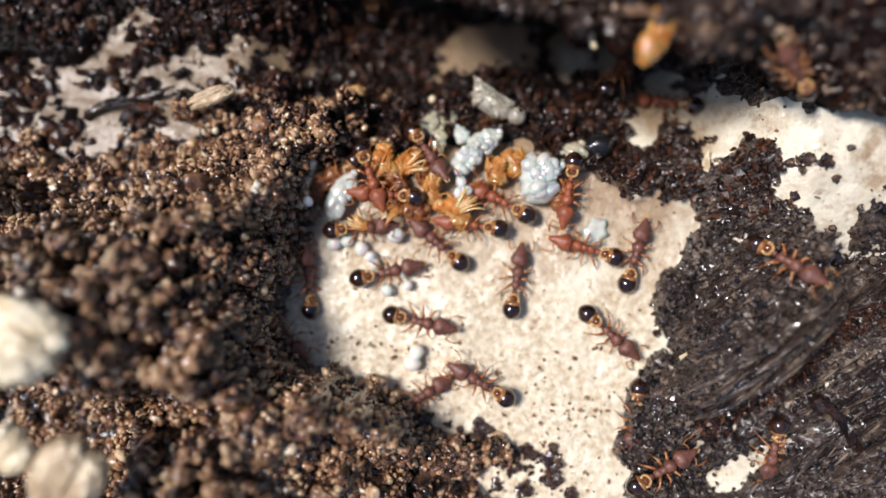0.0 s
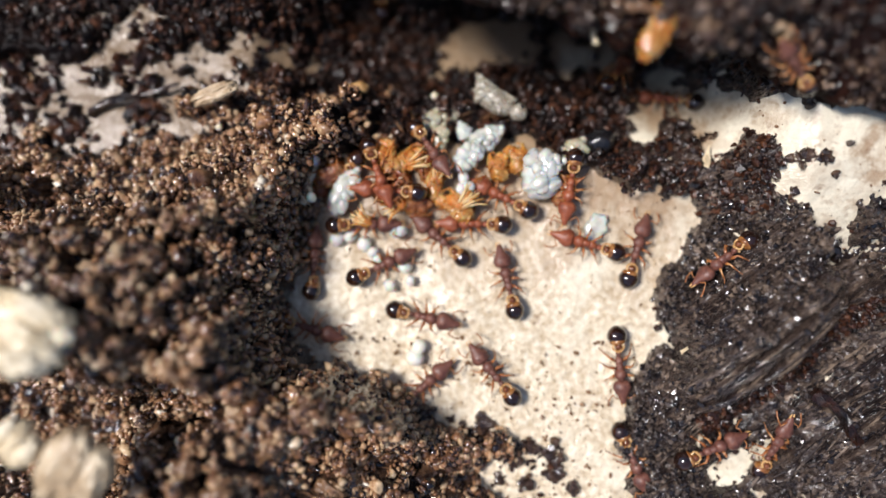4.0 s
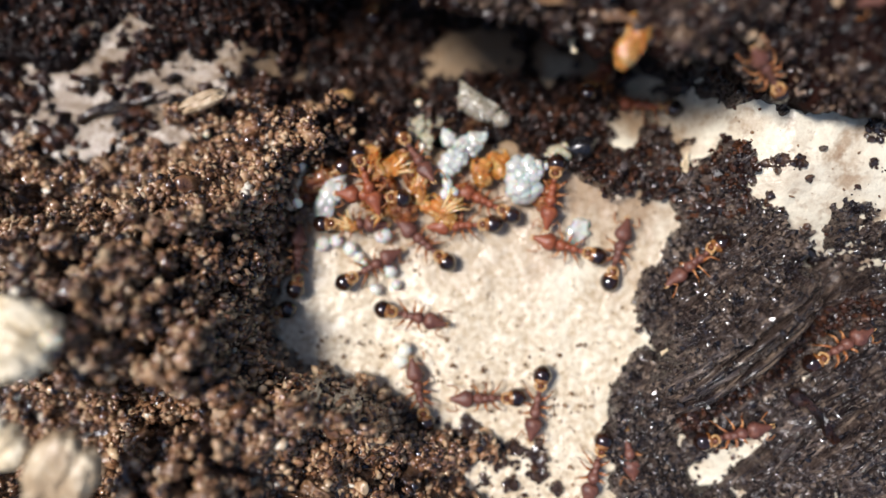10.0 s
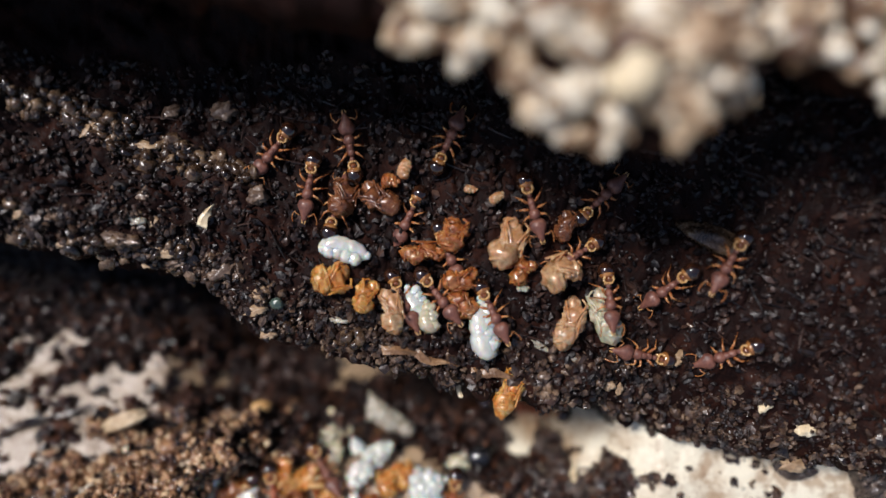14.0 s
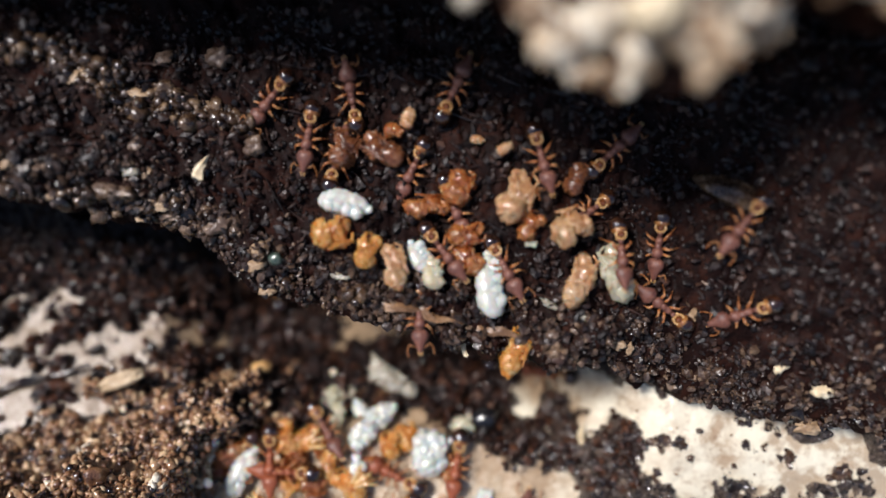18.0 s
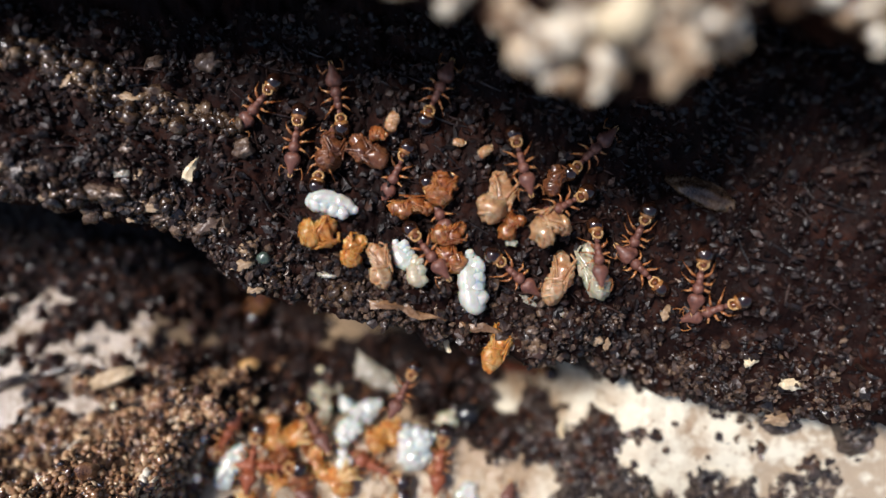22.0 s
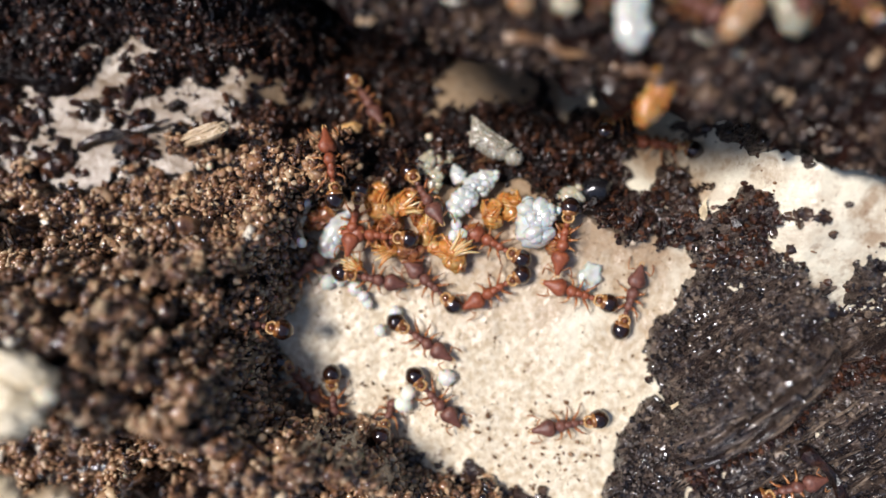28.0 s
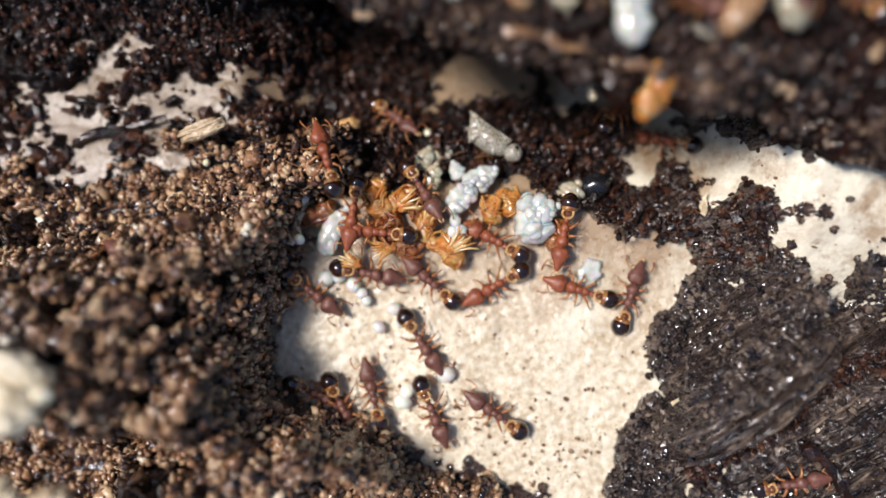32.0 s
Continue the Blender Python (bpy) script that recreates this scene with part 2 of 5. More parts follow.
def sheet(name, xs, ys, height, mat, keep=None, parent=None):
    gx, gy = np.meshgrid(xs, ys)
    gz = height(gx, gy)
    n, m = gx.shape
    idx = np.arange(n * m).reshape(n, m)
    quads = np.stack([idx[:-1, :-1], idx[:-1, 1:], idx[1:, 1:], idx[1:, :-1]], -1).reshape(-1, 4)
    verts = np.stack([gx, gy, gz], -1).reshape(-1, 3)
    if keep is not None:
        ok = keep(verts[:, 0], verts[:, 1], verts[:, 2])
        quads = quads[ok[quads].any(1)]
        used = np.zeros(len(verts), bool)
        used[quads.ravel()] = True
        remap = np.cumsum(used) - 1
        verts, quads = verts[used], remap[quads]
    return raw(name, verts, quads, mat, parent)


def ball_mesh(level):
    bm = bmesh.new()
    bmesh.ops.create_icosphere(bm, subdivisions=level, radius=1)
    v = np.array([p.co[:] for p in bm.verts])
    f = np.array([[p.index for p in q.verts] for q in bm.faces])
    bm.free()
    return v, f


BALL1, BALL2 = ball_mesh(1), ball_mesh(2)


def grains(name, places, sizes, mat, seed, level=1, lump=0.35, parent=None, squash=0.75, smooth=False):
    """Many irregular granules as one mesh."""
    rng = np.random.default_rng(seed)
    bv, bf = BALL1 if level == 1 else BALL2
    n, k = len(places), len(bv)
    rot = rng.normal(size=(n, 3, 3))
    q, _ = np.linalg.qr(rot)
    stretch = rng.uniform(1 - lump, 1 + lump, (n, 1, 3))
    stretch[:, :, 2] *= squash
    knobs = 1 + rng.uniform(-lump, lump, (n, k, 1)) * 0.7
    v = (bv[None] * knobs * stretch) @ q
    v = v * np.asarray(sizes)[:, None, None] + np.asarray(places)[:, None]
    f = bf[None] + (np.arange(n) * k)[:, None, None]
    return raw(name, v.reshape(-1, 3), f.reshape(-1, 3), mat, parent, smooth)


# ---- the plan of the ground ----
POCKET = [(-5.3, 1.5), (-6.0, -0.4), (-6.5, -1.5), (-6.6, -2.6), (-6.3, -3.8), (-4.6, -4.3), (-3.1, -4.7), (-1.8, -5.4), (-1.2, -6.3), (0.2, -6.8), (1.7, -6.7), (3.4, -7.6), (4.2, -8.7), (4.6, -10.5),
          (6.3, -10.5), (5.6, -7.0), (5.9, -5.0), (7.2, -3.2), (6.9, -1.0), (7.6, 0.4), (8.2, 1.2), (8.2, 2.2), (5.6, 2.5), (4.0, 3.0), (2.0, 4.2), (-1.0, 4.0), (-3.2, 3.7), (-5.4, 2.8)]
WEST = [(-12.0, -2.0, 6.5, 4.0, 0, 5.8), (-7.4, -3.6, 3.0, 2.4, 0, 5.8), (-3.6, -6.0, 3.4, 2.4, -15, 4.8), (-6.5, -7.5, 6.5, 3.8, 8, 5.2), (-8.6, 1.2, 3.2, 2.4, 20, 5.0), (-6.6, 3.6, 3.2, 2.0, 24, 3.9), (-4.6, 5.3, 2.2, 0.9, 15, 2.3), (-13.0, -12.0, 9.0, 4.0, 0, 5.4),
        (-15.0, 11.0, 5.0, 1.6, 0, 1.2), (-6.5, 8.4, 6.0, 2.0, 5, 1.3), (-18.0, 1.5, 4.5, 1.6, 10, 2.4), (-2.0, 5.4, 2.2, 1.0, 5, 1.1)]
SOUTH = [(1.4, -8.6, 2.4, 1.3, 0, 1.3), (-1.0, -8.2, 3.0, 1.6, 0, 2.6), (2.0, -12.5, 6.0, 2.2, 0, 2.5), (0.0, -6.9, 1.0, 0.8, 0, 1.3)]
EAST = [(10.4, -1.9, 4.4, 2.5, 38, 2.6), (10.1, -3.0, 5.2, 2.0, 39, 2.3), (11.4, 0.3, 3.6, 1.5, 30, 2.2), (7.7, -5.6, 1.7, 1.6, 0, 0.9), (14.8, -6.4, 4.0, 1.6, 30, 1.5), (10.5, -10.0, 5.0, 1.6, 0, 1.2), (15.5, -1.2, 3.5, 1.3, 25, 2.5)]
# hollows in the debris where the pale wood shows: centre, radii, turn
WINDOWS = [(-12.2, 6.7, 4.2, 1.1, 2), (-15.3, 4.6, 2.8, 1.6, -5), (2.0, -8.4, 1.3, 0.55, -10), (-12.0, 4.8, 1.3, 0.35, -10), (1.3, 8.7, 2.3, 1.0, -5),
           (12.2, 3.7, 3.4, 1.5, -34), (7.3, 6.2, 0.75, 1.7, -8), (4.4, 8.5, 2.3, 0.9, -12), (15.2, 3.0, 2.8, 2.0, -10), (10.4, -7.3, 0.8, 0.25, 35)]
# the front rim of the upper gallery, from west to east
RIM = [(-40.0, 13.0), (-20.0, 11.9), (-11.8, 11.0), (-7.4, 10.4), (-5.2, 10.0), (-3.9, 8.7), (-2.4, 7.9), (-0.8, 7.6), (1.3, 7.1), (3.3, 6.7), (5.2, 6.2), (7.0, 5.7), (8.7, 6.15), (10.6, 5.4), (12.9, 4.5), (17.3, 4.0), (40.0, 1.0)]
# the front rim of the topmost layer
TOP_RIM = [(-40.0, 19.0), (-8.0, 16.0), (-1.0, 14.9), (0.7, 14.7), (3.4, 13.8), (4.5, 13.0), (5.5, 12.2), (6.6, 11.45), (7.5, 11.2), (8.6, 11.4), (9.4, 12.3), (10.2, 13.7), (12.2, 13.8), (13.6, 13.1), (16.0, 12.4), (40.0, 9.5)]


def beside_plank(x, y):
    """How far a place lies south-east of the torn plank's lower edge, and how far along it."""
    return 0.629 * (x - 10.54) - 0.777 * (y + 3.88), 0.777 * (x - 10.54) + 0.629 * (y + 3.88)


def rise(x, y):
    """The wood climbs towards the ledge in the north-east."""
    return np.clip((x - 8.5) / 3.0, 0, 1) * 3.7 * (1 - np.exp(-0.28 * np.clip(y + 0.2 + 0.12 * (x - 12), 0, 9)))


def dip(x, y):
    """The wood sinks away northwards under the ledge."""
    return -0.60 * np.clip(y - 3.2, 0, 9) * np.clip((x + 9.0) / 4.0, 0.15, 1) * np.clip(1 - (x - 8) / 3, 0.25, 1)


def floor_height(x, y):
    return 0.10 * rough(x * 0.45, y * 0.45, 3) + 0.018 * rough(x * 1.6, y * 1.6, 5, 4) + 0.006 * domes(x, y, 0.15, 6) + 0.012 * np.clip(x - 7, 0, 12) ** 1.2 + rise(x, y) + dip(x, y)


def frass_lumps(x, y):
    """Knobs of frass of three sizes with deep creases between them."""
    return 1.8 * domes(x, y, 1.9, 21) * (0.65 + 0.35 * wave(x * 0.4, y * 0.4, 27)) + 0.95 * domes(x, y, 0.85, 22) + 0.32 * domes(x, y, 0.33, 23) - 1.6


def mound_height(x, y):
    gap = inside_distance(x, y, POCKET) + 0.30 * rough(x * 1.3, y * 1.3, 9)
    west, south = hills(x, y, WEST), hills(x, y, SOUTH)
    east = hills(x, y, EAST)
    along, across = 0.70 * x + 0.72 * y, 0.70 * y - 0.72 * x
    c, a = beside_plank(x, y)
    band = np.clip((a + 3.1 + 0.3 * rough(c * 2, c * 2, 33)) / 0.4, 0, 1) * np.clip((5.0 - a) / 1.5, 0, 1)
    plank = band * np.clip((c + 2.0 + 0.3 * rough(a, a, 34)) / 0.5, 0, 1) * np.clip((0.04 + 0.08 * rough(a * 1.5, a * 1.5, 36) - c) / 0.10, 0, 1)
    wander = 0.10 * wave(a * 0.7, a * 0 + 2, 39) + 0.05 * wave(a * 2.1, a * 0 + 4, 40)
    profile = 0.75 - 0.55 * np.exp(-((c + 0.50 + wander) / 0.09) ** 2) - 0.50 * np.exp(-((c + 1.10 - wander) / 0.11) ** 2) - 0.25 * np.exp(-((c + 0.22 + 0.5 * wander) / 0.05) ** 2) + 0.10 * rough(c * 4, a * 0.35, 43, 3)
    grooves = 0.55 * (0.5 - np.abs(rough(across * 2.1, along * 0.16, 31, 3))) + 0.10 * rough(across * 5, along * 0.6, 37, 2) + 0.10 * domes(x, y, 0.28, 38)
    east = east + np.clip(east, 0, 1) * ((1 - plank) * (grooves + 0.30 * domes(x, y, 0.55, 35) - 0.2) + plank * profile)
    east = east - 3.0 * band * np.exp(-((c - 0.62) / 0.50) ** 2) * (c > 0) * np.clip(east, 0, 1)
    lumps = frass_lumps(x, y) * np.clip(1.0 - 0.45 * np.clip(y - 1.5, 0, 1), 0, 1)
    body = np.maximum(np.maximum(west, south) + 0.30 * rough(x * 0.7, y * 0.7, 17, 4) + lumps, east)
    thin = 0.35 + 0.45 * rough(x * 0.7, y * 0.7, 41, 5) + 0.25 * domes(x, y, 0.5, 24) + 0.55 * np.clip(y - 9.3, 0, 6)
    body = np.minimum(np.maximum(body, thin), -0.5 + (2.8 + 3.2 * np.clip(0.5 - 0.5 * y, 0, 1) * (x < 2)) * np.clip(gap, 0, None) + (0.8 * domes(x, y, 0.9, 25) + 0.4 * domes(x, y, 0.4, 26) - 0.3) * np.clip(gap * 1.5, 0, 1))
    for cx, cy, rx, ry, turn in WINDOWS:
        c, s = math.cos(radians(turn)), math.sin(radians(turn))
        u, v = ((x - cx) * c + (y - cy) * s) / rx, ((y - cy) * c - (x - cx) * s) / ry
        edge = np.sqrt(u * u + v * v) - 1 + 0.8 * rough(x * 0.8, y * 0.8, 45, 4)
        body = np.minimum(body, -0.3 + 1.6 * np.clip(edge, 0, None) * min(rx, ry))
    return body + rise(x, y) + dip(x, y)


def rim_y(x, rim, seed):
    px, py = [p[0] for p in rim], [p[1] for p in rim]
    return np.interp(x, px, py) + 0.22 * rough(x * 1.6, x * 0 + seed, seed, 4)


def ledge_height(x, y):
    """The dark floor of the upper gallery, which climbs towards the back and the sides."""
    back = np.clip(y - rim_y(x, RIM, 51), 0, 40)
    side = 0.28 * np.clip(-5 - x, 0, 9) + 0.20 * np.clip(x - 10, 0, 9)
    z = 6.0 + side + 0.10 * back + 0.020 * back ** 2
    z = z + 0.35 * rough(x * 0.5, y * 0.5, 61, 3) + 0.14 * rough(x * 2.0, y * 2.0, 63, 4) + 0.22 * domes(x, y, 1.1, 64) + 0.10 * domes(x, y, 0.45, 65) - 0.2
    z = z - 1.8 * np.clip((x - 7.5) / 3, 0, 1) * np.exp(-back / 2.5)
    return z - 0.9 * np.exp(-back / 0.35)


def top_height(x, y):
    back = np.clip(y - rim_y(x, TOP_RIM, 71), 0, 40)
    return 15.6 + 0.12 * back + 0.5 * rough(x * 0.6, y * 0.6, 73) - 1.0 * np.exp(-back / 0.4)


def slab(name, xs, rim, seed, top, depth, thick, mat, parent=None):
    """An overhanging layer: its top follows a height, its front face and underside are ragged."""
    vs = np.linspace(0, 1, 110) ** 1.6 * depth
    gx = np.repeat(xs[None], len(vs), 0)
    gy = rim_y(gx, rim, seed) + vs[:, None]
    up = np.stack([gx, gy, top(gx, gy)], -1)
    k = np.linspace(0, 1, 12)[1:]
    lower = []
    for s in k:
        y = gy[0] + 0.5 * s * thick + 0.25 * rough(xs * 1.4, xs * 0 + s * 5, seed + 5)
        z = up[0, :, 2] - s * thick + 0.2 * rough(xs * 1.4, xs * 0 + s * 4, seed + 6)
        lower.append(np.stack([xs, y, z], -1))
    for s in np.linspace(0, 1, 14)[1:]:
        y = gy[0] + 0.5 * thick + s * (depth - 0.5 * thick)
        z = lower[len(k) - 1][:, 2] + 0.3 * rough(xs * 0.8, y * 0.8, seed + 8) * (1 if s < 1 else 0)
        lower.append(np.stack([xs, y, z], -1))
    allrows = np.concatenate([np.array(lower[::-1]), up], 0)
    n, m, _ = allrows.shape
    idx = np.arange(n * m).reshape(n, m)
    quads = np.stack([idx[:-1, :-1], idx[:-1, 1:], idx[1:, 1:], idx[1:, :-1]], -1).reshape(-1, 4)
    return raw(name, allrows.reshape(-1, 3), quads, mat, parent)


# ---- the large forms ----
dense = lambda lo, hi, step: np.arange(lo, hi + step / 2, step)
coarse_x = np.concatenate([np.linspace(-60, -20, 30)[:-1], dense(-20, -7, 0.13)[:-1], dense(-7, 9, 0.055)[:-1], dense(9, 20, 0.13), np.linspace(20, 60, 30)[1:]])
coarse_y = np.concatenate([np.linspace(-40, -12, 25)[:-1], dense(-12, -8, 0.13)[:-1], dense(-8, 5, 0.055)[:-1], dense(5, 12, 0.13), np.linspace(12, 45, 25)[1:]])
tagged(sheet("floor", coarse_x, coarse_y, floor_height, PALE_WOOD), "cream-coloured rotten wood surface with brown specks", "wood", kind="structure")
wall = bmesh.new()
bmesh.ops.create_cube(wall, size=1)
bmesh.ops.scale(wall, vec=(119, 84, 18), verts=wall.verts)
bmesh.ops.translate(wall, vec=(0, 2.5, -18.0), verts=wall.verts)
bmesh.ops.bevel(wall, geom=wall.edges[:], offset=3, segments=4, affect="EDGES")
tagged(part("log_body", wall, DARK_WOOD), "broken-open rotten log lying on the soil", "log", kind="structure")
tagged(sheet("ground", np.linspace(-3000, 3000, 90), np.linspace(-3000, 3000, 90), lambda x, y: -27 + 0 * x + 2 * rough(x * 0.01, y * 0.01, 91), SOIL), "dark forest soil", "soil", kind="structure")
above = lambda x, y, z: z > floor_height(x, y) - 0.06
tagged(sheet("debris_mound", dense(-20, 5.5, 0.075), dense(-14, 3.2, 0.08), mound_height, DARK_FRASS, above), "moist frass heaped round the pale hollow, darkened for shade in its creases", "frass", kind="structure")
# The same heap north of y = 3.2, in a blacker colour
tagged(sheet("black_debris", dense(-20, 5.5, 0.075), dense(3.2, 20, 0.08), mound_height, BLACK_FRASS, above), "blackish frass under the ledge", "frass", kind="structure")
tagged(sheet("wood_ridge", dense(5.5, 20, 0.07), dense(-14, 20, 0.07), mound_height, DARK_WOOD, above), "ridge of dark striated rotten wood beside the pale hollow", "wood", kind="structure")
wide = np.concatenate([np.linspace(-58, -16, 40)[:-1], dense(-16, 20, 0.09), np.linspace(20, 58, 40)[1:]])
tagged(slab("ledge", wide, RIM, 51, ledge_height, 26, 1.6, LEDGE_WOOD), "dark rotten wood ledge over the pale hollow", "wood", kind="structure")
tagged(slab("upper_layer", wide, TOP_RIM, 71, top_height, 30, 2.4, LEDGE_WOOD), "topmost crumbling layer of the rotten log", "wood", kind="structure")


def scatter(n, seed, x0, x1, y0, y1, height, test, lo, hi, power=2.2, sink=0.1):
    rng = np.random.default_rng(seed)
    x, y = rng.uniform(x0, x1, n), rng.uniform(y0, y1, n)
    r = lo + (hi - lo) * rng.uniform(0, 1, n) ** power
    z = height(x, y)
    ok = test(x, y, z)
    x, y, z, r = x[ok], y[ok], z[ok], r[ok]
    return np.stack([x, y, z + r * (0.6 - sink)], -1), r


def on_mound(x, y, z):
    return z > floor_height(x, y) + 0.02


def clumps(n, seed, x0, x1, y0, y1, height, test, big, small, each=13):
    """Crumbs that cling together in knobs: places and sizes."""
    rng = np.random.default_rng(seed)
    spots, big_r = scatter(n, seed, x0, x1, y0, y1, height, test, *big, 1.6, 0.5)
    m = len(spots)
    way = rng.normal(size=(m, each, 3))
    way /= np.linalg.norm(way, axis=2, keepdims=True)
    way[:, :, 2] = np.abs(way[:, :, 2]) * 1.1 - 0.15
    p = spots[:, None] + way * big_r[:, None, None] * rng.uniform(0.6, 1.05, (m, each, 1))
    return p.reshape(-1, 3), rng.uniform(*small, m * each) * np.repeat(big_r / big[1], each) ** 0.4


# Brown crumbs keep to the knobs, so the creases stay dark as painted shade
brown = lambda x, y, z: on_mound(x, y, z) & (frass_lumps(x, y) > -0.35 + 0.5 * wave(x * 5, y * 5, 4)) & (x < 5.5) & ((y < 2.2 - 0.35 * x + 0.8 * rough(x, y, 7)) | ((x < -3.6 + 0.5 * rough(x, y, 8)) & (y < 5.9 + 0.5 * rough(x, y, 8))))
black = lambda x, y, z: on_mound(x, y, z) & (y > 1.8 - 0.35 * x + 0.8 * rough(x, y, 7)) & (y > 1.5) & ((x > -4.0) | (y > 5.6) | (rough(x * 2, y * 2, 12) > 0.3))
east = lambda x, y, z: on_mound(x, y, z) & (x > 5.2) & (y < 2.5) & ((beside_plank(x, y)[0] < -2.2 + 2.2 * lattice(np.floor(x * 40), np.floor(y * 40), 2) ** 2) | (np.abs(beside_plank(x, y)[1] - 1) > 4.0) | ((beside_plank(x, y)[0] > 1.0) & (lattice(np.floor(x * 45), np.floor(y * 45), 4) > 0.65)))
on_ledge = lambda x, y, z: y > rim_y(x, RIM, 51) + 0.02
near_rim = lambda x, y, z: (y > rim_y(x, RIM, 51) + 0.02) & (y < rim_y(x, RIM, 51) + 0.5 + 1.9 * lattice(np.floor(x * 60), np.floor(y * 60), 5))
for name, label, mat, seed, area, ground, where, n, size, knobs, small in (
        ("frass_crumbs", "heap of glossy dark brown frass crumbs", CRUMB, 101, (-19, 6, -13.5, 6.8), mound_height, brown, 46000, (0.05, 0.17, 1.5), (1900, (0.16, 0.42)), (0.09, 0.17)),
        ("black_crumbs", "blackish crumbs under the ledge", BLACK_CRUMB, 111, (-19, 10.5, 1.5, 11), mound_height, black, 20000, (0.03, 0.17, 3.0), (400, (0.2, 0.5)), (0.05, 0.14)),
        ("ridge_crumbs", "fine wet crumbs on the dark wood ridge", RIDGE_CRUMB, 103, (5, 19, -13, 4), mound_height, east, 26000, (0.025, 0.12, 2.0), (700, (0.10, 0.24)), (0.04, 0.09)),
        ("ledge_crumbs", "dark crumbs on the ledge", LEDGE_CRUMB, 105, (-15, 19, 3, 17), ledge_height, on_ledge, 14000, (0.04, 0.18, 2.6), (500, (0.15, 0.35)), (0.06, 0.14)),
        ("rim_crumbs", "wet brown crumbs along the ledge rim", RIM_CRUMB, 121, (-13, 18, 2, 12), ledge_height, near_rim, 11000, (0.04, 0.20, 2.2), (1100, (0.12, 0.40)), (0.05, 0.14))):
    spots, sizes = scatter(n, seed, *area, ground, where, *size)
    if name == "frass_crumbs":
        lone, its = scatter(1100, 135, *area, ground, where, 0.12, 0.30, 2.2)
        tagged(grains("frass_lumps", lone, its, CRUMB, 136, level=2, lump=0.6, smooth=True), "larger lumps of brown frass", "frass", kind="stuff")
        steep = lambda x, y, z: on_mound(x, y, z) & (y < 2.5) & (x < 5.5) & (inside_distance(x, y, POCKET) < 1.3)
        side, its = scatter(16000, 131, -9.5, 5.5, -10, 3, ground, steep, 0.04, 0.22, 2.2)
        spots, sizes = np.concatenate([spots, side]), np.concatenate([sizes, its])
    more, their = clumps(knobs[0], seed + 1, *area, ground, where, knobs[1], small)
    tagged(grains(name, np.concatenate([spots, more]), np.concatenate([sizes, their]), mat, seed + 2, lump=0.55, smooth=name == "frass_crumbs"), label, "frass", kind="stuff")
LUMP = material("brown_lump", [(0.008, 0.004, 0.0028), (0.028, 0.015, 0.0085), (0.08, 0.046, 0.026), (0.20, 0.13, 0.075)], (0.10, 0.4), 0.5, 0.6, island=0.4, fine=0.08, coat=0.4)
back_band = lambda x, y, z: (np.abs(y - 14.9 + 0.28 * (x + 9.3) + 0.35 * rough(x, y, 19)) < 0.45) & (x < -3.5)
west_rim = lambda x, y, z: (y > rim_y(x, RIM, 51)) & (y < rim_y(x, RIM, 51) + 0.25 + 1.3 * lattice(np.floor(x * 30), np.floor(y * 30), 9)) & (x < 0.5) & (rough(x * 0.7, y * 0.7, 29, 3) > -0.35)
for name, label, seed, where, n in (("back_lumps", "row of brown lumps across the back of the ledge", 141, back_band, 9000), ("rim_lumps", "brown lumps along the western rim of the ledge", 145, west_rim, 5000)):
    spots, sizes = scatter(n, seed, -14, 0.5, 7, 17, ledge_height, where, 0.07, 0.30, 2.4, 0.3)
    tagged(grains(name, spots, sizes, LUMP, seed + 1, level=2, lump=0.4, smooth=True), label, "frass", kind="stuff")
rng = np.random.default_rng(107)
x = rng.uniform(1.5, 19, 420)
spots = np.stack([x, rim_y(x, TOP_RIM, 71) + rng.uniform(-0.3, 4.5, 420), np.zeros(420)], -1)
spots[:, 2] = top_height(spots[:, 0], spots[:, 1]) + 0.15
tagged(grains("top_crumbs", spots, 0.2 + 0.5 * rng.uniform(0, 1, 420) ** 1.6, TAN_CRUMB, 108, level=2, lump=0.3, smooth=True), "tan crumbs of rotten wood at the broken edge", "frass", kind="stuff")
way = rng.normal(size=(420, 7, 3))
way[:, :, 2] = np.abs(way[:, :, 2])
way /= np.linalg.norm(way, axis=2, keepdims=True)
spots = (spots[:, None] + way * rng.uniform(0.15, 0.55, (420, 7, 1))).reshape(-1, 3)
tagged(grains("top_granules", spots, rng.uniform(0.08, 0.26, len(spots)), TAN_CRUMB, 109, lump=0.35, smooth=True), "small tan granules clinging to the broken edge", "frass", kind="stuff")

# ---- ants and brood ----
ANT_DARK = material("ant_dark", [(0.060, 0.022, 0.018), (0.145, 0.053, 0.036), (0.27, 0.112, 0.070)], (0.38, 0.62), 0.3, 0.8, fine=0.045, coat=0.12)
ANT_RED = material("ant_red", [(0.12, 0.026, 0.011), (0.26, 0.064, 0.025), (0.40, 0.13, 0.055)], (0.35, 0.58), 0.3, 0.8, fine=0.045, coat=0.15)
GASTER = material("ant_gaster", [(0.005, 0.003, 0.0025), (0.022, 0.0085, 0.005), (0.080, 0.028, 0.010)], (0.05, 0.10), 0.4, 0.05, fine=0.03, coat=1.0)
GOLD = material("ant_amber", [(0.34, 0.15, 0.045), (0.62, 0.35, 0.13), (0.86, 0.63, 0.34)], (0.1, 0.3), 0.12, 0.4, fine=0.03, coat=0.8)
AMBER = material("gaster_amber", [(0.10, 0.032, 0.008), (0.24, 0.09, 0.024), (0.42, 0.20, 0.06)], (0.06, 0.15), 0.2, 0.1, fine=0.03, coat=1.0)
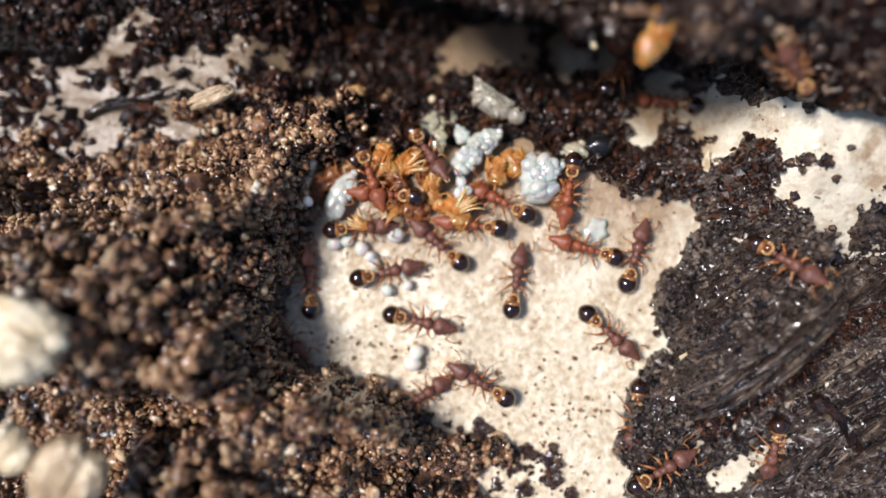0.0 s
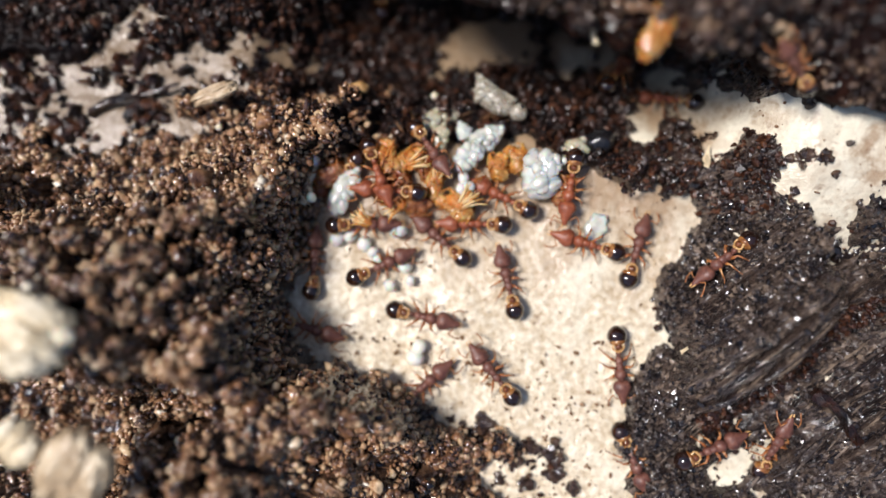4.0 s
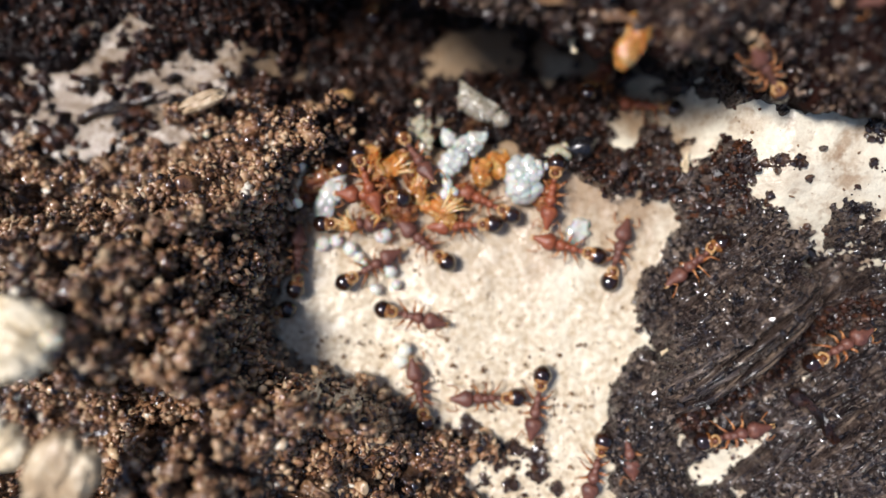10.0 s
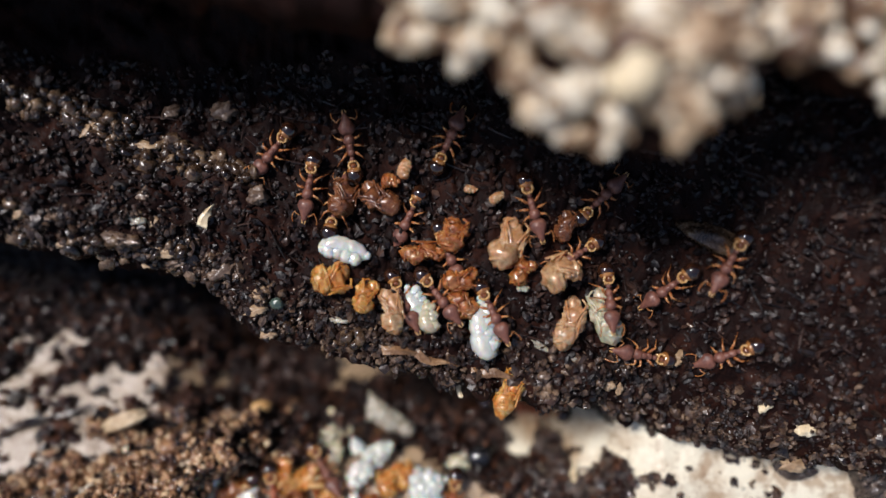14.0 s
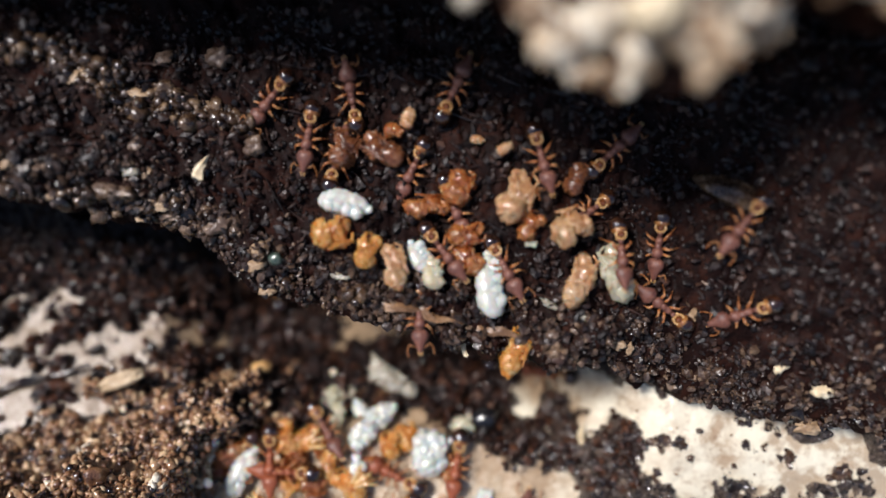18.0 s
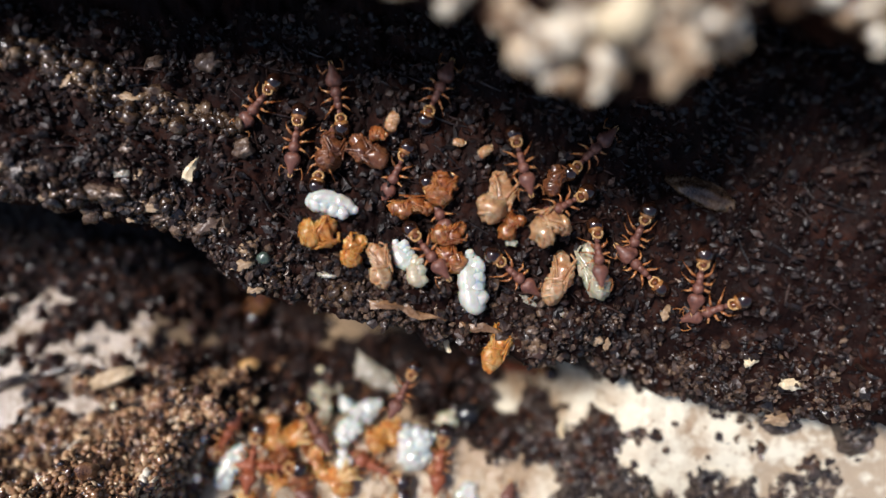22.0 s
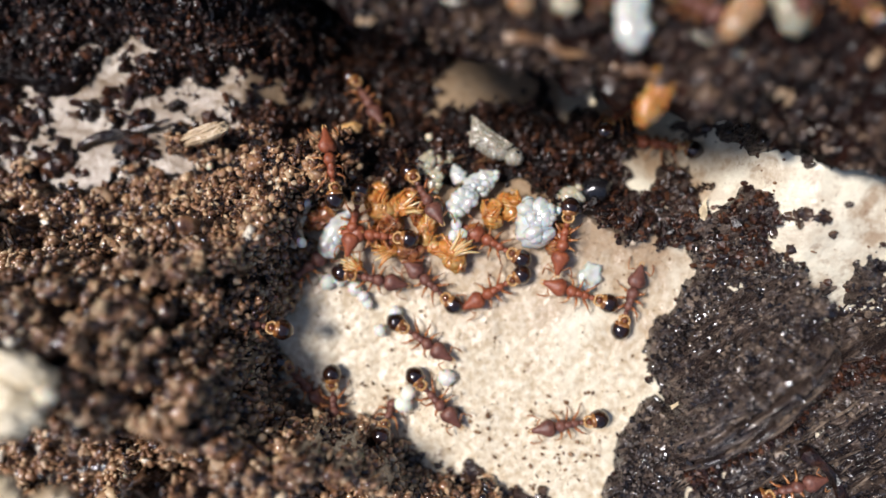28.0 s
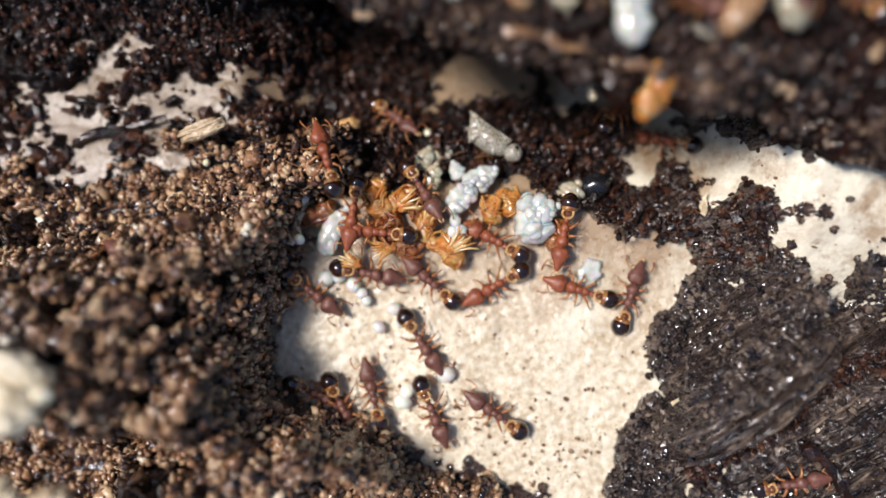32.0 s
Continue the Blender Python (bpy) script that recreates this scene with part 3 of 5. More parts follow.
KNOB = material("ant_knob", [(0.05, 0.014, 0.006), (0.14, 0.04, 0.012), (0.30, 0.11, 0.03)], (0.05, 0.10), 0.2, 0.05, fine=0.03, coat=1.0)
LEG = material("ant_leg", [(0.19, 0.060, 0.020), (0.36, 0.135, 0.043), (0.56, 0.28, 0.11)], (0.2, 0.4), 0.3, 0.1, fine=0.03, coat=0.3, sss=0.3)
WHITE = material("larva_white", [(0.55, 0.545, 0.49), (0.68, 0.68, 0.62), (0.81, 0.81, 0.76)], (0.05, 0.2), 0.35, 0.12, fine=0.12, coat=1.0, sss=0.8)
CREAM = material("larva_cream", [(0.58, 0.49, 0.33), (0.68, 0.60, 0.43), (0.78, 0.71, 0.55)], (0.10, 0.25), 0.8, 0.1, fine=0.10, coat=0.9, sss=0.6)
ORANGE = material("pupa_orange", [(0.50, 0.145, 0.024), (0.78, 0.31, 0.070), (0.94, 0.60, 0.24)], (0.08, 0.25), 0.3, 0.5, fine=0.07, coat=0.8, sss=0.6)
RUST = material("pupa_rust", [(0.18, 0.045, 0.012), (0.42, 0.135, 0.036), (0.66, 0.31, 0.11)], (0.08, 0.28), 0.25, 0.5, fine=0.07, coat=0.8, sss=0.6)
CLEAR_EGG = material("egg_clear", [(0.86, 0.83, 0.74), (0.90, 0.88, 0.80), (0.94, 0.92, 0.87)], (0.04, 0.08), 0.4, 0.0, fine=0.06, coat=1.0, sss=0.7)
HUSK = material("husk_grey", [(0.34, 0.28, 0.19), (0.52, 0.46, 0.36), (0.68, 0.63, 0.53)], (0.15, 0.4), 0.25, 0.5, fine=0.08, coat=0.5, sss=0.3)
for m in (WHITE, CREAM, ORANGE, RUST, CLEAR_EGG, HUSK):
    m.node_tree.nodes["Principled BSDF"].inputs["Transmission Weight"].default_value = {"egg_clear": 0.22, "larva_white": 0.15, "husk_grey": 0.40}.get(m.name, 0.32)
AMBER_PUPA = material("pupa_amber", [(0.26, 0.115, 0.050), (0.44, 0.24, 0.12), (0.66, 0.45, 0.28)], (0.08, 0.28), 0.25, 0.35, fine=0.07, coat=0.8, sss=0.7)
BROWN_PUPA = material("pupa_brown", [(0.055, 0.018, 0.009), (0.13, 0.045, 0.018), (0.27, 0.11, 0.045)], (0.15, 0.35), 0.3, 0.3, fine=0.05, coat=0.4, sss=0.15)
BLACK = material("black_shell", [(0.004, 0.004, 0.005), (0.010, 0.009, 0.010), (0.03, 0.025, 0.022)], (0.15, 0.3), 0.4, 0.3, fine=0.06, coat=0.6)
MILK = material("grub_milk", [(0.80, 0.76, 0.62), (0.86, 0.83, 0.71), (0.91, 0.89, 0.80)], (0.1, 0.25), 0.5, 0.1, fine=0.1, coat=0.8, sss=0.5)
BROOD = {"milk": MILK, "white": WHITE, "cream": CREAM, "orange": ORANGE, "rust": RUST, "husk": HUSK, "brown": BROWN_PUPA, "amber": AMBER_PUPA, "clear": CLEAR_EGG}


def blob(bm, centre, radii, turn=(0, 0, 0), lumps=0.0, level=2, seed=0, taper=0.0):
    """An ellipsoid, uneven by lumps; taper narrows its -x end."""
    made = bmesh.ops.create_icosphere(bm, subdivisions=level, radius=1)["verts"]
    m = Euler([radians(a) for a in turn]).to_matrix()
    for v in made:
        p = v.co.copy()
        k = 1 + lumps * noise.noise(p * 2.1 + Vector((seed, seed * 0.7, 3)))
        n = 1 - taper * max(0.0, -p.x) ** 2
        p = Vector((p.x * radii[0] * k, p.y * radii[1] * k * n, p.z * radii[2] * k * n))
        v.co = m @ p + Vector(centre)


def tube(bm, points, radii, sides=7):
    """A round rod through points, closed at both ends."""
    pts = [Vector(p) for p in points]
    rings = []
    for i, p in enumerate(pts):
        way = (pts[min(i + 1, len(pts) - 1)] - pts[max(i - 1, 0)]).normalized()
        a = way.cross(Vector((0.13, 0.21, 1))).normalized()
        b = way.cross(a)
        rings.append([bm.verts.new(p + radii[i] * (math.cos(k * math.tau / sides) * a + math.sin(k * math.tau / sides) * b)) for k in range(sides)])
    for r, s in zip(rings, rings[1:]):
        for k in range(sides):
            bm.faces.new((r[k], r[(k + 1) % sides], s[(k + 1) % sides], s[k]))
    bm.faces.new(rings[0][::-1])
    bm.faces.new(rings[-1])


def bent(points, steps=4):
    """A smooth run of points through the given ones."""
    p = [Vector(q) for q in points]
    p = [2 * p[0] - p[1]] + p + [2 * p[-1] - p[-2]]
    out = []
    for i in range(1, len(p) - 2):
        for k in range(steps):
            t = k / steps
            out.append(0.5 * (2 * p[i] + (p[i + 1] - p[i - 1]) * t + (2 * p[i - 1] - 5 * p[i] + 4 * p[i + 1] - p[i + 2]) * t * t + (3 * p[i] - p[i - 1] - 3 * p[i + 1] + p[i + 2]) * t ** 3))
    return out + [p[-2]]


def rod(bm, points, r0, r1, steps=4, sides=7):
    line = bent(points, steps)
    tube(bm, line, [r0 + (r1 - r0) * i / (len(line) - 1) for i in range(len(line))], sides)


def head_shape(bm):
    """A heart-shaped head that narrows to the snout."""
    stations = [(0.57, 0.07, 0.10), (0.61, 0.22, 0.17), (0.70, 0.33, 0.22), (0.81, 0.365, 0.24), (0.94, 0.305, 0.21), (1.07, 0.215, 0.17), (1.21, 0.150, 0.13), (1.34, 0.108, 0.09), (1.42, 0.06, 0.05)]
    sides, rings = 16, []
    for x, w, h in stations:
        ring = []
        for k in range(sides):
            a = k * math.tau / sides
            back = 0.07 * (abs(math.cos(a)) - 0.35) if x < 0.75 else 0
            ring.append(bm.verts.new((x - back, 0.93 * w * math.cos(a), 0.50 + h * math.sin(a) - 0.05 * (x - 0.8))))
        rings.append(ring)
    for r, s in zip(rings, rings[1:]):
        for k in range(sides):
            bm.faces.new((r[k], r[(k + 1) % sides], s[(k + 1) % sides], s[k]))
    bm.faces.new(rings[0][::-1])
    bm.faces.new(rings[-1])
    bmesh.ops.recalc_face_normals(bm, faces=bm.faces)


def shifted(ob, pivot):
    """Moves a part's origin to pivot, in its thing's space."""
    ob.data.transform(Matrix.Translation(-Vector(pivot) * MM))
    ob.location = Vector(pivot) * MM
    return ob


def build_ant(skin, label):
    ant = tagged(new("ant"), label, "ant", "ants of the colony")
    bm = bmesh.new()
    head_shape(bm)
    head = part("head", bm, skin, ant)
    for s in (1, -1):
        bm = bmesh.new()
        rod(bm, [(1.34, 0.06 * s, 0.46), (1.43, 0.065 * s, 0.46), (1.53, 0.035 * s, 0.45)], 0.045, 0.015)
        part("mandible", bm, GOLD, head, "pale amber pincer")
        bm = bmesh.new()
        blob(bm, (1.02, 0.27 * s, 0.52), (0.035, 0.02, 0.03), level=1)
        part("eye", bm, BLACK, head)
    for s in (1, -1):
        bm = bmesh.new()
        rod(bm, [(1.20, 0.15 * s, 0.52), (1.17, 0.28 * s, 0.58), (1.08, 0.39 * s, 0.57)], 0.019, 0.022)
        rod(bm, [(1.08, 0.39 * s, 0.57), (1.22, 0.46 * s, 0.50), (1.36, 0.49 * s, 0.38), (1.50, 0.47 * s, 0.26)], 0.017, 0.030)
        shifted(part("antenna", bm, LEG, ant, "thin amber feeler"), (1.20, 0.17 * s, 0.52))
    bm = bmesh.new()
    blob(bm, (0.33, 0, 0.50), (0.23, 0.225, 0.20), lumps=0.16, level=3)
    blob(bm, (0.08, 0, 0.49), (0.20, 0.145, 0.17), lumps=0.16, level=3, seed=2)
    blob(bm, (-0.14, 0, 0.47), (0.20, 0.150, 0.16), lumps=0.16, level=3, seed=4)
    tube(bm, [(0.5, 0, 0.5), (0.62, 0, 0.5)], [0.09, 0.08])
    part("thorax", bm, skin, ant)
    bm = bmesh.new()
    tube(bm, [(-0.28, 0, 0.46), (-0.42, 0, 0.47)], [0.06, 0.07])
    blob(bm, (-0.42, 0, 0.50), (0.11, 0.11, 0.12), level=2)
    petiole = part("petiole", bm, skin, ant)
    bm = bmesh.new()
    for k in range(16):
        a = k * math.tau / 16
        blob(bm, (-0.67 + 0.170 * math.cos(a), 0.195 * math.sin(a), 0.60 + 0.04 * math.cos(3 * a)), (0.058, 0.052, 0.060), level=1, lumps=0.35, seed=k)
    for k in range(10):
        a = k * math.tau / 10
        blob(bm, (-0.53, 0.12 * math.cos(a), 0.47 + 0.11 * math.sin(a)), (0.045, 0.045, 0.045), level=1, lumps=0.3, seed=k)
    part("spongy_collar", bm, GOLD, petiole, "pale golden spongy collar")
    bm = bmesh.new()
    blob(bm, (-1.06, 0, 0.46), (0.37, 0.355, 0.34), level=3, taper=0.22)
    gaster = part("gaster", bm, GASTER, ant, "glossy black abdomen")
    bm = bmesh.new()
    blob(bm, (-0.86, 0, 0.475), (0.185, 0.300, 0.300), level=3)
    part("gaster_base", bm, AMBER, gaster, "amber front of the abdomen")
    bm = bmesh.new()
    blob(bm, (-0.67, 0, 0.62), (0.122, 0.130, 0.130), level=3)
    part("waist_node", bm, KNOB, petiole, "dark shiny knob on the waist")
    for s in (1, -1):
        for hip, knee, ankle, foot in (((0.34, 0.15, 0.40), (0.42, 0.38, 0.56), (0.50, 0.50, 0.26), (0.64, 0.56, 0.03)),
                                       ((0.12, 0.12, 0.38), (0.07, 0.40, 0.58), (0.00, 0.56, 0.26), (-0.06, 0.66, 0.03)),
                                       ((-0.10, 0.10, 0.38), (-0.34, 0.36, 0.60), (-0.50, 0.50, 0.30), (-0.66, 0.62, 0.03))):
            h, k, a, f = ((x, y * s, z) for x, y, z in (hip, knee, ankle, foot))
            bm = bmesh.new()
            mid = tuple((p + q) / 2 + d for p, q, d in zip(h, k, (0, 0, 0.03)))
            tube(bm, [h, mid, k], [0.036, 0.060, 0.034])
            tube(bm, [k, a], [0.034, 0.030])
            rod(bm, [a, tuple((p + q) / 2 for p, q in zip(a, f)), f], 0.020, 0.011, 2)
            shifted(part("leg", bm, LEG, ant, "amber jointed leg"), h)
    return ant


MOVERS = []


def ground_height(x, y, where):
    x, y = np.array([float(x)]), np.array([float(y)])
    if where == "ledge":
        return float(ledge_height(x, y)[0])
    if where == "mound":
        return float(max(floor_height(x, y)[0], mound_height(x, y)[0]))
    return float(floor_height(x, y)[0])


def perch(x, y, heading, where, lift=0.0, z=None, nose=0.0):
    """A pose on the ground, tilted with it; heading in degrees from +x."""
    d = 0.7
    if z is None:
        z = ground_height(x, y, where)
        gx = max(-1.0, min(1.0, (ground_height(x + d, y, where) - ground_height(x - d, y, where)) / (2 * d)))
        gy = max(-1.0, min(1.0, (ground_height(x, y + d, where) - ground_height(x, y - d, where)) / (2 * d)))
    else:
        gx = gy = 0.0
    up = Vector((-gx, -gy, 1)).normalized()
    ahead = Vector((math.cos(radians(heading)), math.sin(radians(heading)), 0))
    ahead = (ahead - ahead.dot(up) * up).normalized()
    side = up.cross(ahead)
    m = Matrix((ahead, side, up)).transposed().to_4x4()
    return Matrix.Translation(Vector((x, y, z + lift)) * MM) @ m @ pose(0, 0, 0, 0, nose, 0)


TEMPLATES = {}


def place_ant(skin, where, rows, label, lift=0.0, nose=0.0):
    """An ant with its rows (seconds, x, y, heading); one row for an ant that stays. A fifth number is a height of its own."""
    if skin not in TEMPLATES:
        TEMPLATES[skin] = build_ant({"dark": ANT_DARK, "red": ANT_RED}[skin], label)
        ob = TEMPLATES[skin]
    else:
        ob = copy_thing(TEMPLATES[skin], Matrix.Identity(4))
    poses = [(r[0], perch(r[1], r[2], r[3], where, lift, r[4] if len(r) > 4 else None, nose)) for r in rows]
    size = 0.86 if where == "ledge" else 1.0
    ob.matrix_basis = poses[0][1] @ Matrix.Diagonal((size, size, size, 1))
    tagged(ob, label)
    MOVERS.append((ob, rows, poses))
    return ob


def grub_body(bm, length, width, bend, seed, at=(0, 0, 0), turn=0.0):
    """A smooth gourd-shaped body with faint rings, bent sideways."""
    rings, sides, rows = 22, 16, []
    m = Matrix.Rotation(radians(turn), 3, "Z")
    for i in range(rings + 1):
        u = -1 + 2 * i / rings
        fat = max(0.02, 1 - abs(u) ** 3.6) ** 0.5 * (0.86 - 0.20 * u + 0.035 * math.cos(u * 19))
        row = []
        for k in range(sides):
            a = k * math.tau / sides
            r = 0.5 * width * fat * (1 + 0.26 * noise.noise(Vector((3 * u + seed, math.cos(a) * 0.9, math.sin(a) * 0.9))))
            p = Vector((0.5 * length * u, r * math.cos(a) + bend * width * (1 - u * u), 0.9 * r * math.sin(a)))
            row.append(bm.verts.new(m @ p + Vector(at)))
        rows.append(row)
    for r, q in zip(rows, rows[1:]):
        for k in range(sides):
            bm.faces.new((r[k], r[(k + 1) % sides], q[(k + 1) % sides], q[k]))
    bm.faces.new(rows[0][::-1])
    bm.faces.new(rows[-1])


def larva(colour, x, y, z, length, width, heading, label, pitch=0.0, seed=0):
    """A soft grub: bent body, small head, and the fold of its belly; a clump has two more bodies."""
    thing = tagged(new("larva"), label, "larva", "larvae in the nest")
    rnd = random.Random(seed)
    mat = BROOD[colour]
    bm = bmesh.new()
    grub_body(bm, length, width, rnd.uniform(0.05, 0.22), seed)
    part("body", bm, mat, thing)
    bm = bmesh.new()
    blob(bm, (0.46 * length, 0.02 * width, 0.08 * width), (0.15 * width, 0.17 * width, 0.14 * width), lumps=0.1, level=3, seed=seed)
    part("head", bm, mat, thing)
    bm = bmesh.new()
    for k in range(4):
        u = -0.28 + 0.17 * k + rnd.uniform(-0.04, 0.04)
        blob(bm, (u * length, -rnd.uniform(0.08, 0.20) * width, 0.16 * width), (rnd.uniform(0.12, 0.18) * length, 0.30 * width, 0.22 * width), turn=(0, 0, rnd.uniform(-40, 40)), lumps=0.2, level=3, seed=seed + k)
    part("belly_fold", bm, mat, thing)
    if "clump" in label or ("white" in label and "pile" in label):
        for k in range(9):
            a, d, r = rnd.uniform(0, math.tau), rnd.uniform(0.1, 0.42), rnd.uniform(0.13, 0.22) * width
            bm = bmesh.new()
            blob(bm, (d * length * math.cos(a), d * width * math.sin(a), (0.42 - 0.45 * d) * width), (1.35 * r, r, 0.95 * r), turn=(0, 0, rnd.uniform(0, 180)), lumps=0.15, level=3, seed=seed + 9 + k)
            part("young_grub", bm, mat, thing)
    thing.matrix_basis = pose(x * MM, y * MM, z * MM, 0, pitch, heading)
    return thing


def pupa(colour, x, y, z, length, width, heading, label, pitch=0.0, roll=0.0, seed=0):
    """A curled ant pupa: abdomen, thorax and head, with folded legs and feelers along its belly."""
    thing = tagged(new("pupa"), label, "pupa", "pupae in the nest")
    rnd = random.Random(seed)
    mat, L, W = BROOD[colour], length, width
    bm = bmesh.new()
    curl = (0.16 if seed % 2 else -0.16) * W
    blob(bm, (-0.22 * L, -curl, 0), (0.29 * L, 0.45 * W, 0.40 * W), turn=(0, 0, rnd.uniform(-14, 14)), lumps=0.35, seed=seed, level=3, taper=0.25)
    for k in range(4):
        blob(bm, (-0.38 * L + 0.10 * L * k, -curl * (1.2 - 0.12 * k), 0.02 * W), (0.055 * L, (0.36 + 0.035 * k) * W, (0.34 + 0.03 * k) * W), turn=(0, 0, rnd.uniform(-12, 12)), lumps=0.1, seed=seed + k)
    part("abdomen", bm, mat, thing)
    bm = bmesh.new()
    blob(bm, (0.08 * L, 0.2 * curl, 0.03 * W), (0.25 * L, 0.39 * W, 0.36 * W), turn=(0, 0, rnd.uniform(-10, 10)), lumps=0.45, seed=seed + 1, level=3)
    part("thorax", bm, mat, thing)
    bm = bmesh.new()
    blob(bm, (0.33 * L, -0.9 * curl, -0.02 * W), (0.18 * L, 0.29 * W, 0.26 * W), turn=(0, 0, -60 * curl / W), lumps=0.35, seed=seed + 2, level=3)
    part("head", bm, mat, thing)
    for s in (1, -1):
        for i in range(3):
            bm = bmesh.new()
            x0 = 0.22 * L - 0.12 * L * i
            rod(bm, [(x0, 0.30 * W * s, 0.10 * W), (x0 + 0.13 * L, 0.39 * W * s, 0.20 * W), (x0 + 0.01 * L, 0.29 * W * s, 0.335 * W), (x0 - 0.25 * L, (0.08 + 0.09 * i) * W * s, 0.40 * W)], 0.055 * W + 0.006, 0.03 * W + 0.004)
            part("folded_leg", bm, mat, thing)
        bm = bmesh.new()
        rod(bm, [(0.44 * L, 0.16 * W * s, 0.20 * W), (0.34 * L, 0.33 * W * s, 0.22 * W), (0.12 * L, 0.30 * W * s, 0.30 * W)], 0.04 * W, 0.025 * W)
        part("folded_feeler", bm, mat, thing)
    thing.matrix_basis = pose(x * MM, y * MM, z * MM, roll, pitch, heading)
    return thing


CHIP = material("wood_chip", [(0.58, 0.42, 0.23), (0.78, 0.64, 0.42), (0.89, 0.80, 0.62)], (0.2, 0.5), 0.7, 0.7, fine=0.08, coat=0.3)
OLD_CHIP = material("old_chip", [(0.30, 0.19, 0.10), (0.52, 0.38, 0.23), (0.74, 0.62, 0.43)], (0.2, 0.5), 0.6, 0.7, fine=0.08, coat=0.3)
TAN_CHIP = material("tan_chip", [(0.20, 0.12, 0.065), (0.36, 0.24, 0.14), (0.54, 0.40, 0.26)], (0.3, 0.6), 0.4, 0.8, fine=0.07)
GREY_CHIP = material("grey_chip", [(0.045, 0.028, 0.021), (0.13, 0.082, 0.056), (0.27, 0.185, 0.125)], (0.2, 0.5), 0.4, 0.8, fine=0.07, coat=0.4)


STRAW = material("straw_gold", [(0.62, 0.31, 0.11), (0.80, 0.50, 0.22), (0.92, 0.72, 0.44)], (0.1, 0.3), 0.2, 0.2, fine=0.05, coat=0.8, sss=0.5)


def straw_fan(x, y, z, length, heading, n):
    """A crumpled shed skin whose folded legs stick out like straws."""
    thing = tagged(new("shed_skin"), "crumpled golden pupal skin with spread thin legs", "skin", "shed skins in the brood pile")
    rnd = random.Random(int(heading * 7 + n))
    for k in range(n):
        a = radians((k / (n - 1) - 0.5) * 44 + rnd.uniform(-9, 9))
        side = (k / (n - 1) - 0.5) * 0.42
        far = 0.8 * length * rnd.uniform(0.7, 1.1)
        mid = 0.55 * far
        bm = bmesh.new()
        rod(bm, [(-0.15, side * 0.5, 0.02), (mid * math.cos(a), side + 0.6 * mid * math.sin(a), rnd.uniform(0.10, 0.30)), (far * math.cos(a), side + far * math.sin(a), rnd.uniform(-0.1, 0.2))], 0.05, 0.03, 3, 6)
        part("strand", bm, rnd.choice((ORANGE, ORANGE, STRAW, STRAW)), thing)
    bm = bmesh.new()
    blob(bm, (-0.05, 0, -0.02), (0.26, 0.22, 0.16), lumps=0.5, level=3, seed=n)
    part("body", bm, ORANGE, thing)
    thing.matrix_basis = pose(x * MM, y * MM, z * MM, 0, 0, heading)
    return thing


def ledge_bit(x, y, z, sx, sy, heading, kind, seed):
    """A small ragged flake or crumb on the ledge."""
    mat, label = {"t": (TAN_CHIP, "tan flake of wood on the dark ledge"), "g": (GREY_CHIP, "grey-brown crumb of wood on the dark ledge"), "w": (HUSK, "small translucent whitish flake on the ledge"), "y": (CHIP, "yellowish chip on the dark ledge")}[kind]
    bm = bmesh.new()
    blob(bm, (0, 0, 0), (sx, sy, 0.6 * sy), lumps=0.7, level=3, seed=seed)
    for v in bm.verts:
        v.co += 0.16 * sy * noise.noise_vector(v.co * 6 + Vector((seed, 0, 0)))
    ob = part("wood_flake", bm, mat)
    ob.matrix_basis = pose(x * MM, y * MM, z * MM, seed % 30 - 15, seed % 23 - 11, heading)
    return tagged(ob, label, "wood flake", "flakes on the ledge")


def frass_knob(x, y, r, seed):
    """A dark crumb of frass, stuck together from smaller ones."""
    rnd = random.Random(seed)
    thing = tagged(new("frass_knob"), "dark brown frass crumb lying on the pale wood", "frass", "frass crumbs on the pale wood")
    for k in range(9):
        a, d = rnd.uniform(0, math.tau), r * rnd.uniform(0.0, 0.9)
        q = r * rnd.uniform(0.3, 0.6)
        bm = bmesh.new()
        blob(bm, (d * math.cos(a), d * math.sin(a), q * rnd.uniform(0.2, 0.9)), (q, q * rnd.uniform(0.7, 1), q * 0.8), lumps=0.5, level=2, seed=seed + k)
        part("crumb", bm, DARK_FRASS, thing, smooth=False)
    thing.location = (x * MM, y * MM, ground_height(x, y, "floor") * MM)
    return thing


def egg(x, y, z, r, label="small round translucent white egg", colour="clear"):
    bm = bmesh.new()
    blob(bm, (0, 0, 0), (r * 1.15, r, r * 0.95), lumps=0.08, seed=x)
    ob = part("egg", bm, BROOD[colour])
    ob.location = (x * MM, y * MM, z * MM)
    ob.rotation_euler = (0, 0, 7 * x)
    return tagged(ob, label, "egg", "eggs in the nest")


